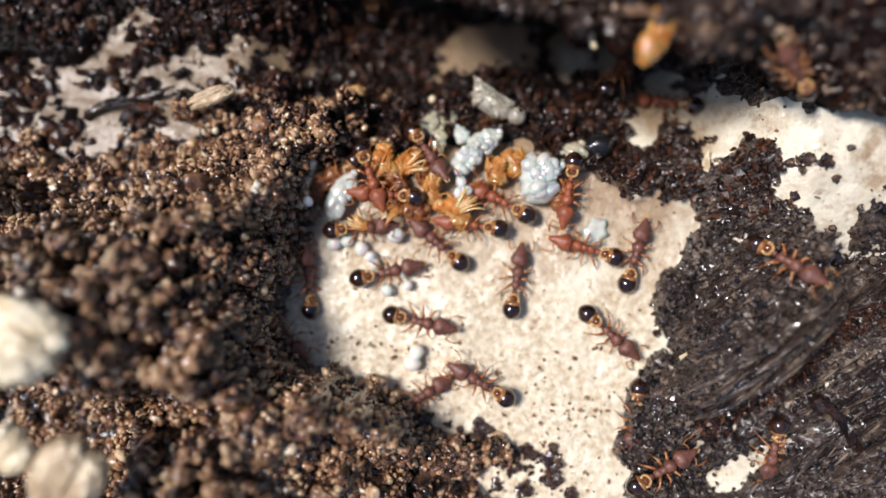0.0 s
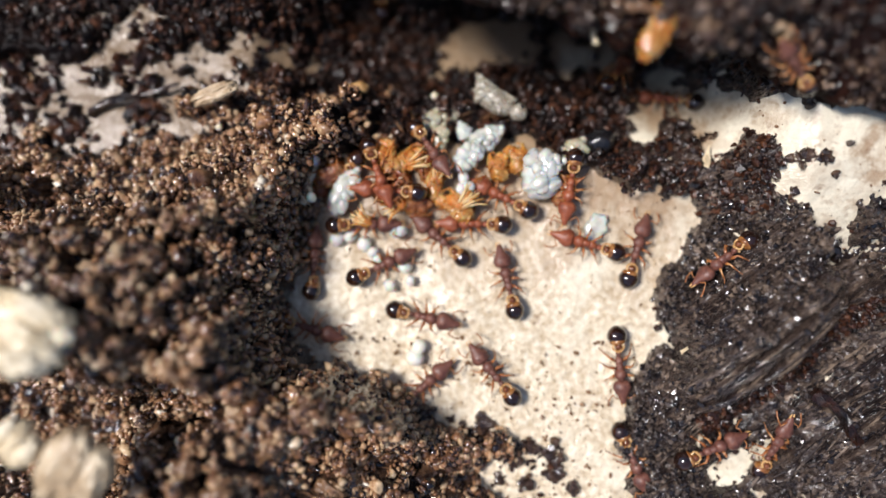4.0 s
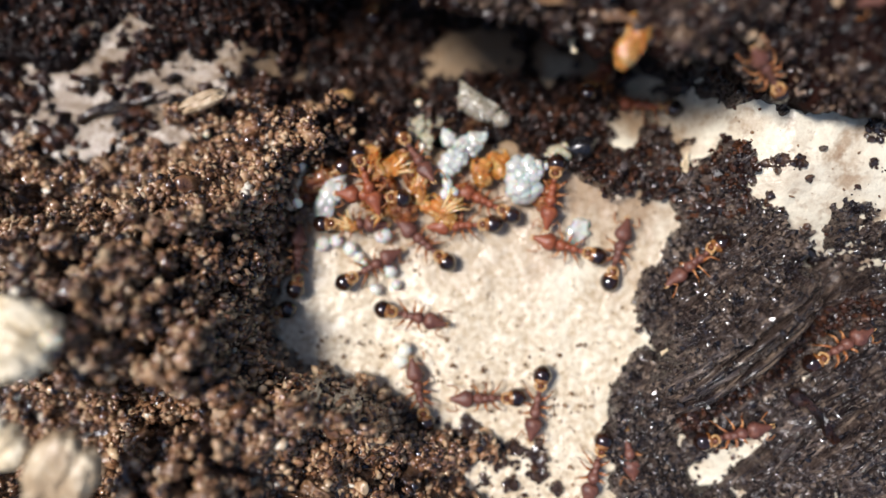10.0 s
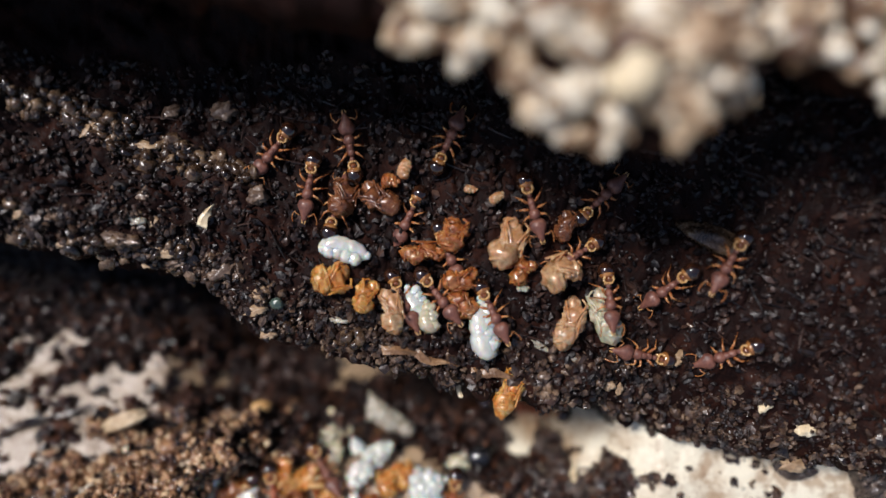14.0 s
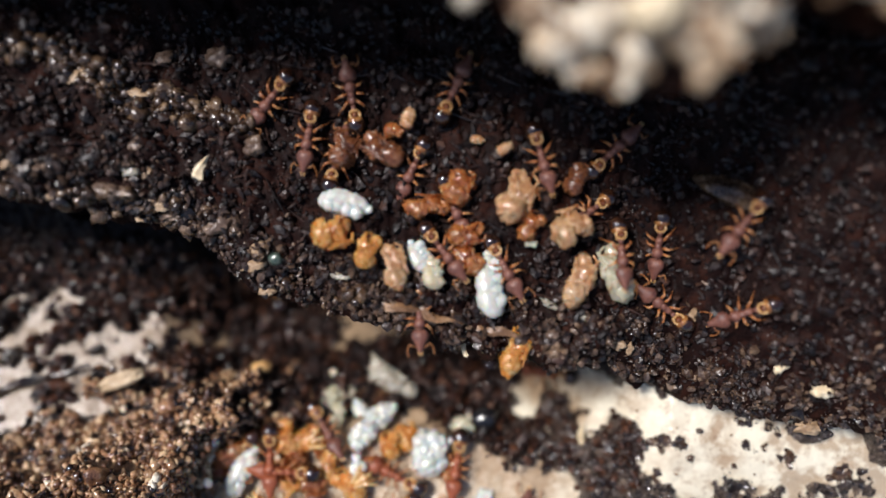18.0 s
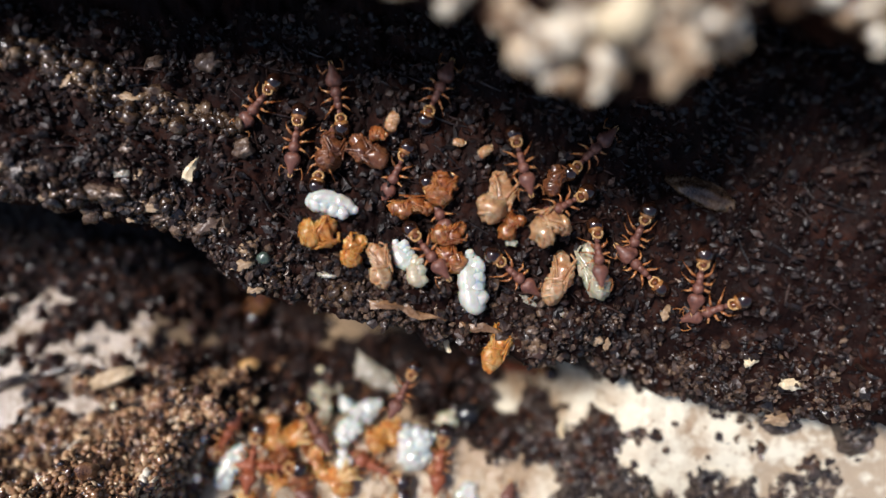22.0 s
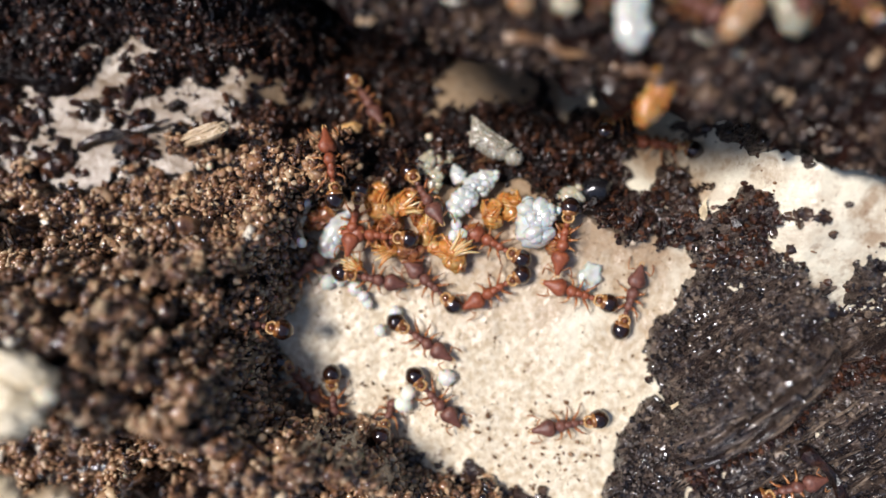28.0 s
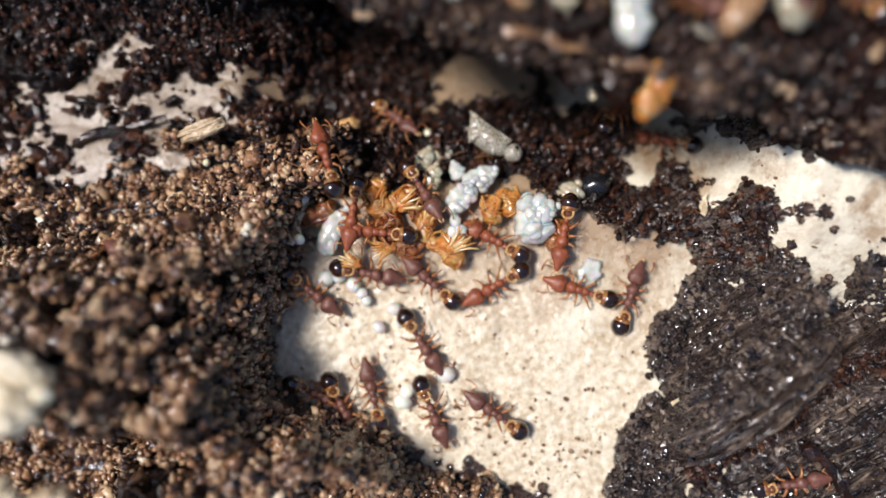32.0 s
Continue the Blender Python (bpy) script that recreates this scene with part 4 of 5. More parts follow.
# ---- who is where ----
place_ant("dark", "floor", [(0, -3.79, 0.85, 6), (9, -3.82, 0.81, 1), (10, -3.77, 1.03, 1), (26, -3.26, 0.50, -9), (31, -3.29, 0.59, -8)], "dark reddish-brown ant with a black abdomen standing on pale wood")
place_ant("dark", "floor", [(0, -2.85, -0.72, 14), (3, -3.09, -0.71, 24), (6, -3.20, -0.61, 29), (10, -3.09, -0.61, 31), (26, -1.34, -1.49, -20), (29, -1.20, -1.63, -33), (30, -1.12, -1.63, -34), (31, -1.14, -1.76, -39), (32, -1.17, -1.84, -54)], "dark reddish-brown ant with a black abdomen walking on pale wood")
place_ant("dark", "mound", [(0, -6.02, -1.16, 100), (3, -5.99, -0.63, 89), (6, -5.94, -0.60, 87), (9, -6.00, -0.42, 97), (10.5, -6.07, -0.37, 87), (20, -6.39, -0.35, 118), (26, -6.33, -1.25, 142), (29, -7.96, -0.84, 175), (30, -9.23, 0.08, 159), (32, -10.22, 0.55, 147)], "dark brown ant at the foot of the frass slope")
place_ant("dark", "floor", [(0, -6.63, -3.10, -41), (1, -6.36, -3.03, -35), (2, -5.94, -2.92, -20), (3, -5.46, -3.09, -8), (3.5, -5.53, -3.00, -4), (5.5, -6.44, -3.08, -81), (6, -6.36, -2.94, -81), (7, -6.53, -2.76, -117), (8, -6.67, -2.62, -128), (9, -6.93, -2.77, -155), (10, -7.10, -2.53, -163), (10.5, -7.29, -2.19, -189), (20, -6.80, 0.91, -298), (26, -5.83, 0.42, -315), (29, -5.65, 0.63, -329), (30, -5.58, 0.34, -357), (31, -5.59, 0.27, -374), (32, -5.26, -0.17, -395)], "dark reddish-brown ant with a black abdomen walking on pale wood")
place_ant("dark", "floor", [(0, -1.54, -2.51, -11), (9, -1.46, -2.47, -11), (10, -1.44, -2.36, -12), (26, -1.17, -3.56, -49), (29, -0.49, -3.80, -43), (30, -0.72, -3.95, -54), (31, -0.85, -4.09, -69), (32, -0.65, -4.29, -65)], "dark reddish-brown ant with a black abdomen walking on pale wood")
place_ant("dark", "mound", [(0, 0.72, -4.63, 151), (1, 0.86, -4.62, 137), (1.5, 1.07, -4.46, 124), (2, 1.11, -4.25, 115), (3, 1.02, -4.54, 137), (3.5, 0.97, -4.48, 136), (5.5, 1.72, -4.69, 108), (6, 1.73, -4.69, 103), (6.5, 1.90, -4.80, 90), (7, 2.18, -4.75, 85), (7.5, 2.14, -4.38, 92), (8, 1.71, -4.29, 118), (8.5, 1.50, -4.13, 131), (9, 1.37, -4.44, 138), (9.5, 1.37, -4.82, 157), (10, 1.48, -5.28, 183), (10.5, 1.25, -5.65, 199), (18, -1.97, -4.73, 212), (26, -6.50, -3.20, 321), (29, -5.49, -4.03, 325), (32, -5.09, -4.29, 351)], "dark reddish-brown ant with a black abdomen walking on pale wood")
place_ant("dark", "mound", [(0, -1.51, -5.23, 32), (2, -1.44, -5.19, 33), (3, -1.43, -5.07, 38), (5.5, -1.03, -5.02, 48), (6, -0.53, -4.89, 51), (7, -0.47, -4.83, 63), (8, -0.45, -4.69, 72), (8.5, -0.50, -4.70, 71), (9, -0.58, -4.93, 78), (9.5, -0.71, -5.00, 86), (10, -1.03, -5.25, 104), (10.5, -1.37, -5.41, 124), (18, -0.19, -2.91, 60), (26, -2.45, -4.73, 20), (29, -2.29, -4.74, 96), (30, -2.43, -4.25, 93), (31, -2.69, -4.10, 99), (32, -2.90, -3.83, 106)], "dark reddish-brown ant with a black abdomen walking on pale wood")
place_ant("dark", "floor", [(0, 1.89, -0.94, 82), (0.5, 1.94, -0.96, 81), (1, 1.94, -1.01, 82), (1.5, 1.76, -1.09, 104), (2, 1.45, -1.51, 132), (2.5, 1.26, -1.67, 164), (3, 0.91, -1.55, 158), (3.5, 1.23, -1.50, 130), (4.2, 1.65, -1.12, 93), (4.8, 2.32, -1.29, 44), (5.5, 2.61, -1.72, 7), (6, 3.32, -2.08, -14), (6.5, 3.65, -2.07, -7), (7, 3.95, -1.83, 10), (7.5, 3.97, -1.93, 4), (8, 4.07, -2.43, -37), (8.5, 3.79, -2.85, -72), (9, 3.86, -3.38, -74), (9.5, 3.75, -4.23, -87), (10, 3.32, -5.43, -99), (10.5, 3.34, -5.75, -98), (12, 4.20, -6.73, -83), (32, 2.40, -10.80, -84)], "dark reddish-brown ant with a black abdomen walking on pale wood")
place_ant("dark", "floor", [(0, 5.30, -2.70, -40), (0.5, 5.52, -2.80, -34), (1, 5.79, -2.92, -29), (1.5, 5.85, -3.12, -37), (2, 5.64, -3.10, -46), (2.5, 5.62, -3.29, -58), (3, 5.54, -3.41, -67), (3.5, 5.59, -3.82, -76), (5.5, 5.70, -4.17, -90), (6, 5.71, -4.28, -90), (7, 5.70, -4.81, -92), (8, 5.94, -5.21, -79), (8.5, 6.15, -5.59, -70), (9, 6.19, -6.19, -68), (9.5, 6.50, -6.59, -69), (10, 6.63, -6.88, -80), (10.5, 6.52, -6.97, -78), (15, 7.16, -3.94, 56), (22, 7.08, -3.76, 82), (26, 6.60, -3.27, 90), (27, 5.38, -3.33, 128), (28, 4.25, -4.41, 193), (29, 3.37, -5.23, 217), (30, 2.28, -4.82, 180), (31, 1.73, -4.40, 159), (32, 1.54, -4.29, 147)], "dark reddish-brown ant with a black abdomen walking on pale wood")
place_ant("dark", "floor", [(0, 6.27, -5.69, -96), (0.5, 6.09, -5.94, -100), (1, 6.07, -6.23, -100), (2, 5.90, -6.75, -101), (3, 6.06, -7.35, -79), (3.5, 6.12, -7.40, -70), (5.5, 6.28, -7.35, -44), (6, 6.41, -7.52, -32), (7, 5.78, -7.60, -63), (8, 5.64, -7.69, -73), (9, 5.53, -7.57, -74), (10, 5.47, -7.73, -105), (10.5, 5.04, -7.56, -160), (18, -1.97, -4.62, -216), (26, -4.62, -3.73, -97), (29, -4.24, -4.23, -82), (30, -4.24, -4.20, -82), (31, -4.31, -3.93, -65), (32, -3.96, -4.34, -60)], "dark reddish-brown ant with a black abdomen walking on pale wood")
place_ant("dark", "mound", [(0, 7.15, -7.44, 33), (3, 8.36, -7.06, 22), (6, 9.64, -6.46, 32), (8, 10.10, -6.32, 21), (10, 10.30, -6.22, 16), (26, 11.92, -6.10, 26), (32, 12.09, -5.95, 23)], "dark reddish-brown ant with a black abdomen on the dark wood debris")
place_ant("dark", "mound", [(0, 10.89, -6.44, -84), (1, 10.62, -6.81, -144), (1.8, 10.72, -6.57, -200), (3, 10.83, -6.58, -252), (6, 11.76, -5.79, -301), (8, 13.24, -3.87, -314), (10, 14.04, -3.14, -328), (15, 20.11, -2.75, -349), (32, 20.11, -2.75, -349)], "dark reddish-brown ant with a black abdomen on the dark wood debris")
place_ant("dark", "mound", [(0, 10.59, -0.11, -38), (0.7, 10.09, -0.48, -105), (1.3, 9.66, -0.35, -129), (2, 9.40, -0.22, -141), (3, 9.30, -0.39, -144), (6, 9.26, -0.36, -147), (8, 9.11, -0.50, -147), (10, 9.19, -0.35, -148), (13, 15.48, -0.85, -14), (15, 19.86, -0.57, 2), (32, 19.86, -0.57, 2)], "dark reddish-brown ant with a black abdomen crossing the dark wood ridge")
place_ant("dark", "floor", [(0, 6.16, 0.12, 75)], "dark ant with a large glossy black abdomen standing on pale wood")
place_ant("red", "floor", [(0, 4.39, 0.32, 165)], "reddish-brown ant standing on pale wood")
place_ant("red", "floor", [(0, 0.21, 1.07, 174), (9, 0.42, 0.89, 184), (10, 0.49, 1.08, 184), (26, 1.36, 0.35, 213)], "reddish ant beside the orange brood")
place_ant("dark", "floor", [(0, -0.97, 0.37, 141)], "dark reddish ant beside the orange brood")
place_ant("red", "floor", [(0, 1.26, 1.94, 154)], "reddish ant beside the orange brood", lift=0.1)
place_ant("red", "floor", [(0, 3.72, 2.37, -98)], "reddish ant tending orange brood", lift=0.3)
place_ant("dark", "floor", [(0, -1.43, 3.45, -60)], "reddish ant tending orange brood", lift=0.5)
place_ant("red", "floor", [(0, -3.42, 2.65, -68), (10, -3.14, 2.60, -68), (26, -3.78, 2.38, -102), (29, -3.81, 2.68, -96)], "reddish ant tending orange brood", lift=0.45)
place_ant("red", "floor", [(0, -2.89, 2.04, 177)], "reddish ant tending orange brood", lift=0.35)
place_ant("red", "mound", [(0, -5.08, 2.91, -129), (10, -5.03, 2.85, -127), (18, -5.12, 2.86, -118), (22, -5.02, 3.34, -278), (26, -4.67, 3.77, -268), (29, -4.80, 4.26, -256)], "reddish ant at the dark foot of the slope")
place_ant("dark", "mound", [(0, -3.90, 10.61, 89), (10, -3.44, 10.88, 89), (22, -4.52, 8.77, 82), (26, -4.7, 7.95, -86), (29, -3.75, 6.9, -52), (32, -2.75, 6.2, -52)], "dark reddish-brown ant with a black abdomen on dark debris")
place_ant("red", "mound", [(0, 7.6, 5.7, 152)], "dark reddish ant on the black debris under the ledge")
place_ant("red", "mound", [(0, 5.6, 6.7, 70)], "dark reddish ant on the black debris under the ledge")
place_ant("dark", "ledge", [(19, 3.35, 11.00, -74)], "dark amber ant among brood on the ledge")
place_ant("dark", "ledge", [(19, 8.49, 9.36, -87)], "amber ant sitting on a pale pupa", lift=0.6)
place_ant("dark", "ledge", [(17, 4.84, 8.97, -65), (19, 5.17, 8.99, -55), (21, 5.51, 8.94, -40), (22, 5.75, 8.82, -40), (24, 5.99, 8.79, -25)], "dark amber ant among brood on the ledge")
place_ant("dark", "ledge", [(19, 2.91, 9.44, -52)], "dark amber ant among brood on the ledge")
place_ant("dark", "ledge", [(17, 7.45, 10.87, -147), (19, 7.51, 10.65, -138), (21, 7.63, 10.98, -148), (22, 7.42, 11.06, -149), (24, 7.25, 10.96, -146)], "dark amber ant among brood on the ledge")
place_ant("dark", "ledge", [(19, -0.63, 12.35, 77)], "dark amber ant among brood on the ledge")
place_ant("dark", "ledge", [(19, -0.27, 14.39, 104)], "dark amber ant among brood on the ledge")
place_ant("dark", "ledge", [(19, 1.90, 12.13, -116)], "dark amber ant among brood on the ledge")
place_ant("dark", "ledge", [(19, 5.98, 12.32, -75)], "dark amber ant among brood on the ledge")
place_ant("dark", "ledge", [(19, -1.52, 13.08, -99)], "dark amber ant among brood on the ledge")
place_ant("dark", "ledge", [(19, 3.10, 14.47, 68)], "dark amber ant among brood on the ledge")
place_ant("dark", "ledge", [(19, 8.29, 12.76, 48)], "dark amber ant among brood on the ledge")
place_ant("dark", "ledge", [(12, 12.17, 10.83, -130), (13, 12.40, 10.63, -121), (17, 12.11, 10.17, -132), (19, 12.13, 10.03, -121), (20, 12.11, 9.57, -115), (21, 11.95, 9.11, -92), (22, 11.98, 8.63, -98), (23, 11.91, 8.00, -103), (24, 11.96, 7.43, -78)], "dark amber ant walking along the ledge")
place_ant("dark", "ledge", [(13, 10.90, 9.81, -151), (17, 10.19, 9.86, -117), (19, 10.15, 10.01, -101), (21, 10.13, 10.16, -122), (22, 10.12, 10.24, -112), (24, 10.01, 10.34, -112)], "dark amber ant walking along the ledge")
place_ant("dark", "ledge", [(0, 9.69, 5.90, 126), (11, 9.69, 5.90, 126), (13, 8.90, 5.45, 257), (13.7, 9.66, 7.43, 159), (14.4, 10.03, 7.82, 180), (17, 10.14, 7.78, 168), (19, 10.36, 8.38, 119), (21, 10.23, 8.97, 130), (24, 10.37, 9.07, 139)], "dark ant at the rim of the ledge")
place_ant("dark", "ledge", [(13, 1.50, 9.87, -67, 6.20), (14.4, 1.82, 8.93, -64, 6.20), (17, 2.17, 7.86, -84, 6.00), (19, 2.15, 6.71, -90, 5.40), (20, 2.18, 6.08, -93, 4.60), (21, 2.30, 5.88, -98, 3.60), (22, 2.19, 4.98, -116, 2.00), (25, 5.07, 8.60, 53, 1.20), (32, 5.07, 8.60, 53, 1.20)], "dark ant hanging over the rim of the ledge")
place_ant("dark", "ledge", [(19, 12.71, 7.72, -154)], "dark amber ant on the ledge")
place_ant("dark", "ledge", [(19, -2.80, 14.32, -127)], "dark ant on the ledge")
larva("white", 0.64, 4.16, -0.03, 1.44, 0.91, 35, "glossy translucent white larva on the brood pile", seed=1)
larva("white", 0.04, 3.41, 0.34, 1.54, 0.82, 60, "glossy translucent white larva on the brood pile", seed=2)
larva("white", 2.65, 2.77, 0.50, 1.76, 1.45, 110, "clump of glossy white larvae", seed=3)
larva("white", 2.87, 3.06, 0.80, 1.23, 0.86, 20, "glossy translucent white larva on the brood pile", seed=4)
larva("white", -4.50, 2.04, 0.50, 1.99, 0.84, 62, "glossy translucent white larva leaning on the slope", seed=5)
larva("cream", -1.46, 4.70, -0.30, 1.26, 0.73, 70, "plump cream-coloured larva in the brood pile", seed=6)
larva("cream", -0.80, 5.04, -0.47, 0.73, 0.57, 20, "small cream-coloured larva in the brood pile", seed=7)
larva("white", -0.21, 4.48, -0.19, 0.73, 0.61, 120, "small translucent larva in the brood pile", seed=8)
larva("cream", -1.05, 4.19, -0.04, 1.04, 0.63, 80, "plump cream-coloured larva in the brood pile", seed=9)
larva("cream", 3.95, 3.73, 0.19, 1.02, 0.92, 60, "plump cream-coloured larva in the brood pile", seed=10)
pupa("orange", -3.14, 3.27, 0.40, 1.47, 1.22, 100, "glossy orange pupa with folded legs", seed=11, roll=0)
pupa("orange", -2.16, 3.21, 0.40, 1.30, 0.92, 40, "glossy orange pupa with folded legs", seed=12, roll=-21)
pupa("orange", -1.28, 2.38, 0.40, 1.37, 0.83, 70, "glossy orange pupa with folded legs", seed=13, roll=16)
pupa("orange", -0.39, 1.60, 0.40, 1.65, 0.95, 150, "glossy orange pupa with folded legs", seed=14, roll=10)
pupa("rust", -2.79, 1.99, 0.40, 1.46, 0.96, -30, "rust-brown pupa with folded legs", seed=15, roll=5)
pupa("rust", -1.84, 1.50, 0.40, 1.24, 0.83, 10, "rust-brown pupa with folded legs", seed=16, roll=20)
pupa("orange", 1.01, 3.08, 0.40, 1.08, 0.91, 80, "glossy orange pupa with folded legs", seed=17, roll=0)
pupa("orange", 1.80, 3.41, 0.35, 1.13, 0.88, 120, "glossy orange pupa with folded legs", seed=18, roll=23)
pupa("rust", -1.67, 3.06, 0.40, 1.17, 0.83, -60, "rust-brown pupa with folded legs", seed=19, roll=-10)
pupa("rust", -2.60, 2.66, 0.40, 1.17, 0.84, 160, "rust-brown pupa with folded legs", seed=20, roll=-25)
pupa("rust", 0.31, 2.27, 0.40, 1.24, 0.83, 20, "rust-brown pupa with folded legs", seed=21, roll=5)
pupa("rust", 3.59, 2.25, 0.40, 1.25, 0.92, 80, "rust-brown pupa with folded legs", seed=22, roll=-25)
pupa("rust", -5.21, 2.56, 0.40, 1.49, 0.85, 200, "rust-brown pupa with folded legs", seed=23, roll=0)
egg(-0.18, 2.59, 0.75, 0.218)
egg(0.02, 2.27, 0.75, 0.218)
egg(-0.26, 2.21, 0.75, 0.198)
egg(-0.08, 1.88, 0.75, 0.198)
egg(-0.26, 3.08, 0.51, 0.258)
egg(-4.81, 0.28, 0.25, 0.296)
egg(-3.79, 0.10, 0.25, 0.273)
egg(-3.47, -0.20, 0.25, 0.209)
egg(-4.33, 0.40, 0.25, 0.253)
egg(-5.54, 1.68, 1.50, 0.183)
egg(-2.81, -1.40, 0.20, 0.231)
egg(-2.28, -0.71, 0.20, 0.251)
egg(-3.30, -0.45, 0.20, 0.210)
egg(-5.77, 3.14, 0.80, 0.312)
egg(-2.05, -1.21, 0.20, 0.188)
larva("white", -0.34, 10.82, 6.97, 1.77, 0.86, -12, "glossy translucent white larva on the ledge", seed=24)
larva("white", 4.46, 8.40, 6.38, 2.20, 0.97, 95, "bright white larva at the rim of the ledge", seed=25)
larva("white", 2.14, 9.29, 6.45, 1.16, 0.75, 125, "translucent white larva on the ledge", seed=26)
larva("cream", 2.59, 8.69, 6.63, 1.10, 0.66, 100, "translucent cream larva on the ledge", seed=27)
pupa("orange", -0.66, 9.81, 6.93, 1.30, 1.15, 30, "glossy orange pupa with folded legs", seed=28, roll=20)
pupa("orange", 0.38, 9.38, 6.87, 1.18, 0.81, 60, "glossy orange pupa with folded legs", seed=29, roll=19)
pupa("amber", 1.40, 8.88, 6.79, 1.61, 0.84, 110, "translucent amber pupa on the ledge", seed=30, roll=4)
# Rust instead of orange, to paint in the dimness of the gallery
pupa("rust", 2.33, 10.89, 6.88, 1.53, 0.78, 0, "deep orange pupa on the ledge", seed=31, roll=-25)
pupa("rust", 3.41, 11.37, 7.33, 1.22, 1.03, 80, "rust-brown pupa with folded legs", seed=32, roll=-5)
# An orange pupa again darkened to rust in place of shade
pupa("rust", 3.62, 9.24, 6.54, 1.41, 0.86, 115, "rust-brown pupa with folded legs", seed=33, roll=1)
pupa("amber", 5.28, 11.06, 7.41, 1.84, 1.14, 75, "pale amber pupa with folded legs", seed=34, roll=9)
pupa("amber", 6.91, 10.20, 7.24, 1.38, 1.23, 20, "pale amber pupa beside an ant", seed=35, roll=-25)
pupa("amber", 7.42, 8.56, 6.60, 1.89, 0.94, 75, "pale amber pupa on the ledge", seed=36, roll=-14)
pupa("cream", 8.42, 8.82, 6.54, 1.99, 1.00, 100, "pale pupa under an ant", seed=37, roll=0)
pupa("brown", -0.37, 12.66, 7.13, 1.41, 0.99, 90, "dark brown ribbed pupa on the ledge", seed=38, roll=24)
pupa("brown", 0.78, 12.53, 7.35, 1.58, 0.98, 140, "dark brown ribbed pupa on the ledge", seed=39, roll=1)
larva("rust", 1.18, 13.08, 7.71, 0.60, 0.56, 0, "small round brownish larva", seed=40)
larva("amber", 1.69, 13.45, 8.01, 0.75, 0.46, 80, "small amber larva on the ledge", seed=41)
larva("amber", 3.89, 12.82, 7.80, 0.45, 0.30, 0, "tiny amber larva on the ledge", seed=42)
larva("amber", 4.74, 12.46, 8.06, 0.55, 0.38, 40, "tiny amber larva on the ledge", seed=43)
pupa("rust", 3.64, 9.89, 6.85, 1.29, 0.81, 20, "rust-brown pupa with folded legs", seed=44, roll=15)
pupa("rust", 5.63, 10.23, 7.16, 1.11, 0.74, 40, "rust-brown pupa with folded legs", seed=45, roll=-15)
pupa("brown", 7.21, 11.74, 7.37, 1.14, 0.76, 80, "dark brown ribbed pupa on the ledge", seed=46, roll=-20)
larva("cream", 5.69, 9.67, 6.97, 0.41, 0.33, 0, "tiny pale larva on the ledge", seed=47)
pupa("orange", 5.43, 6.36, 5.60, 1.87, 0.88, 74, "bright orange pupa hanging from the ledge rim", seed=48)
egg(-1.65, -3.64, 0.30, 0.272, "round glossy white grub on pale wood", "milk")
egg(-1.80, -4.04, 0.30, 0.315, "round glossy white grub on pale wood", "milk")
frass_knob(0.93, -6.30, 0.391, 853)
frass_knob(-0.16, -7.24, 0.307, 800)
frass_knob(0.65, -7.50, 0.351, 838)
frass_knob(1.62, -7.05, 0.438, 885)
frass_knob(2.46, -7.15, 0.285, 925)
frass_knob(2.06, -7.62, 0.264, 905)
frass_knob(-0.13, -8.37, 0.354, 800)
frass_knob(3.26, -8.24, 0.312, 962)
frass_knob(4.13, -8.63, 0.359, 1003)
frass_knob(-0.77, -8.04, 0.287, 770)
frass_knob(1.34, -8.48, 0.266, 870)
frass_knob(2.50, -8.54, 0.334, 925)
frass_knob(-2.28, -6.51, 0.360, 300)
frass_knob(-1.85, -6.56, 0.390, 301)
frass_knob(-2.15, -6.35, 0.395, 302)
frass_knob(-1.54, -6.85, 0.199, 303)
frass_knob(-1.43, -6.21, 0.299, 304)
frass_knob(-1.13, -6.02, 0.222, 305)
frass_knob(-1.04, -7.05, 0.354, 306)
frass_knob(-0.87, -6.98, 0.205, 307)
frass_knob(-0.39, -6.31, 0.172, 308)
frass_knob(-0.00, -6.45, 0.222, 309)
frass_knob(0.32, -7.21, 0.241, 310)
frass_knob(0.53, -6.91, 0.332, 311)
frass_knob(0.34, -7.41, 0.337, 312)
frass_knob(1.02, -7.40, 0.244, 313)
frass_knob(0.89, -6.70, 0.206, 314)
frass_knob(0.96, -6.90, 0.315, 315)
frass_knob(1.17, -7.36, 0.253, 316)
frass_knob(1.58, -7.56, 0.288, 317)
frass_knob(1.81, -7.26, 0.340, 318)
frass_knob(1.91, -7.85, 0.179, 319)
frass_knob(2.54, -7.75, 0.178, 320)
frass_knob(2.79, -7.29, 0.311, 321)
frass_knob(2.57, -7.03, 0.216, 322)
frass_knob(3.35, -7.22, 0.354, 323)
frass_knob(3.59, -8.07, 0.259, 324)
frass_knob(3.48, -7.69, 0.361, 325)
CARRIED = [(0, -2.55, 0.65), (12, -2.55, 0.65), (25, -0.28, -2.97), (32, -0.28, -2.97)]
grub = egg(-2.55, 0.65, 0.30, 0.32, "round white grub moved across the wood")
straw_fan(-0.18, 1.65, 0.75, 0.90, 40, 16)
straw_fan(-1.13, 2.65, 0.75, 0.78, 70, 12)
straw_fan(-2.00, 3.08, 0.75, 0.74, 20, 12)
straw_fan(-2.52, 1.51, 0.75, 0.74, 200, 10)
straw_fan(-3.74, 0.95, 0.75, 0.62, 150, 9)
ledge_bit(-9.08, 14.63, 7.85, 0.28, 0.14, 60, "t", 128)
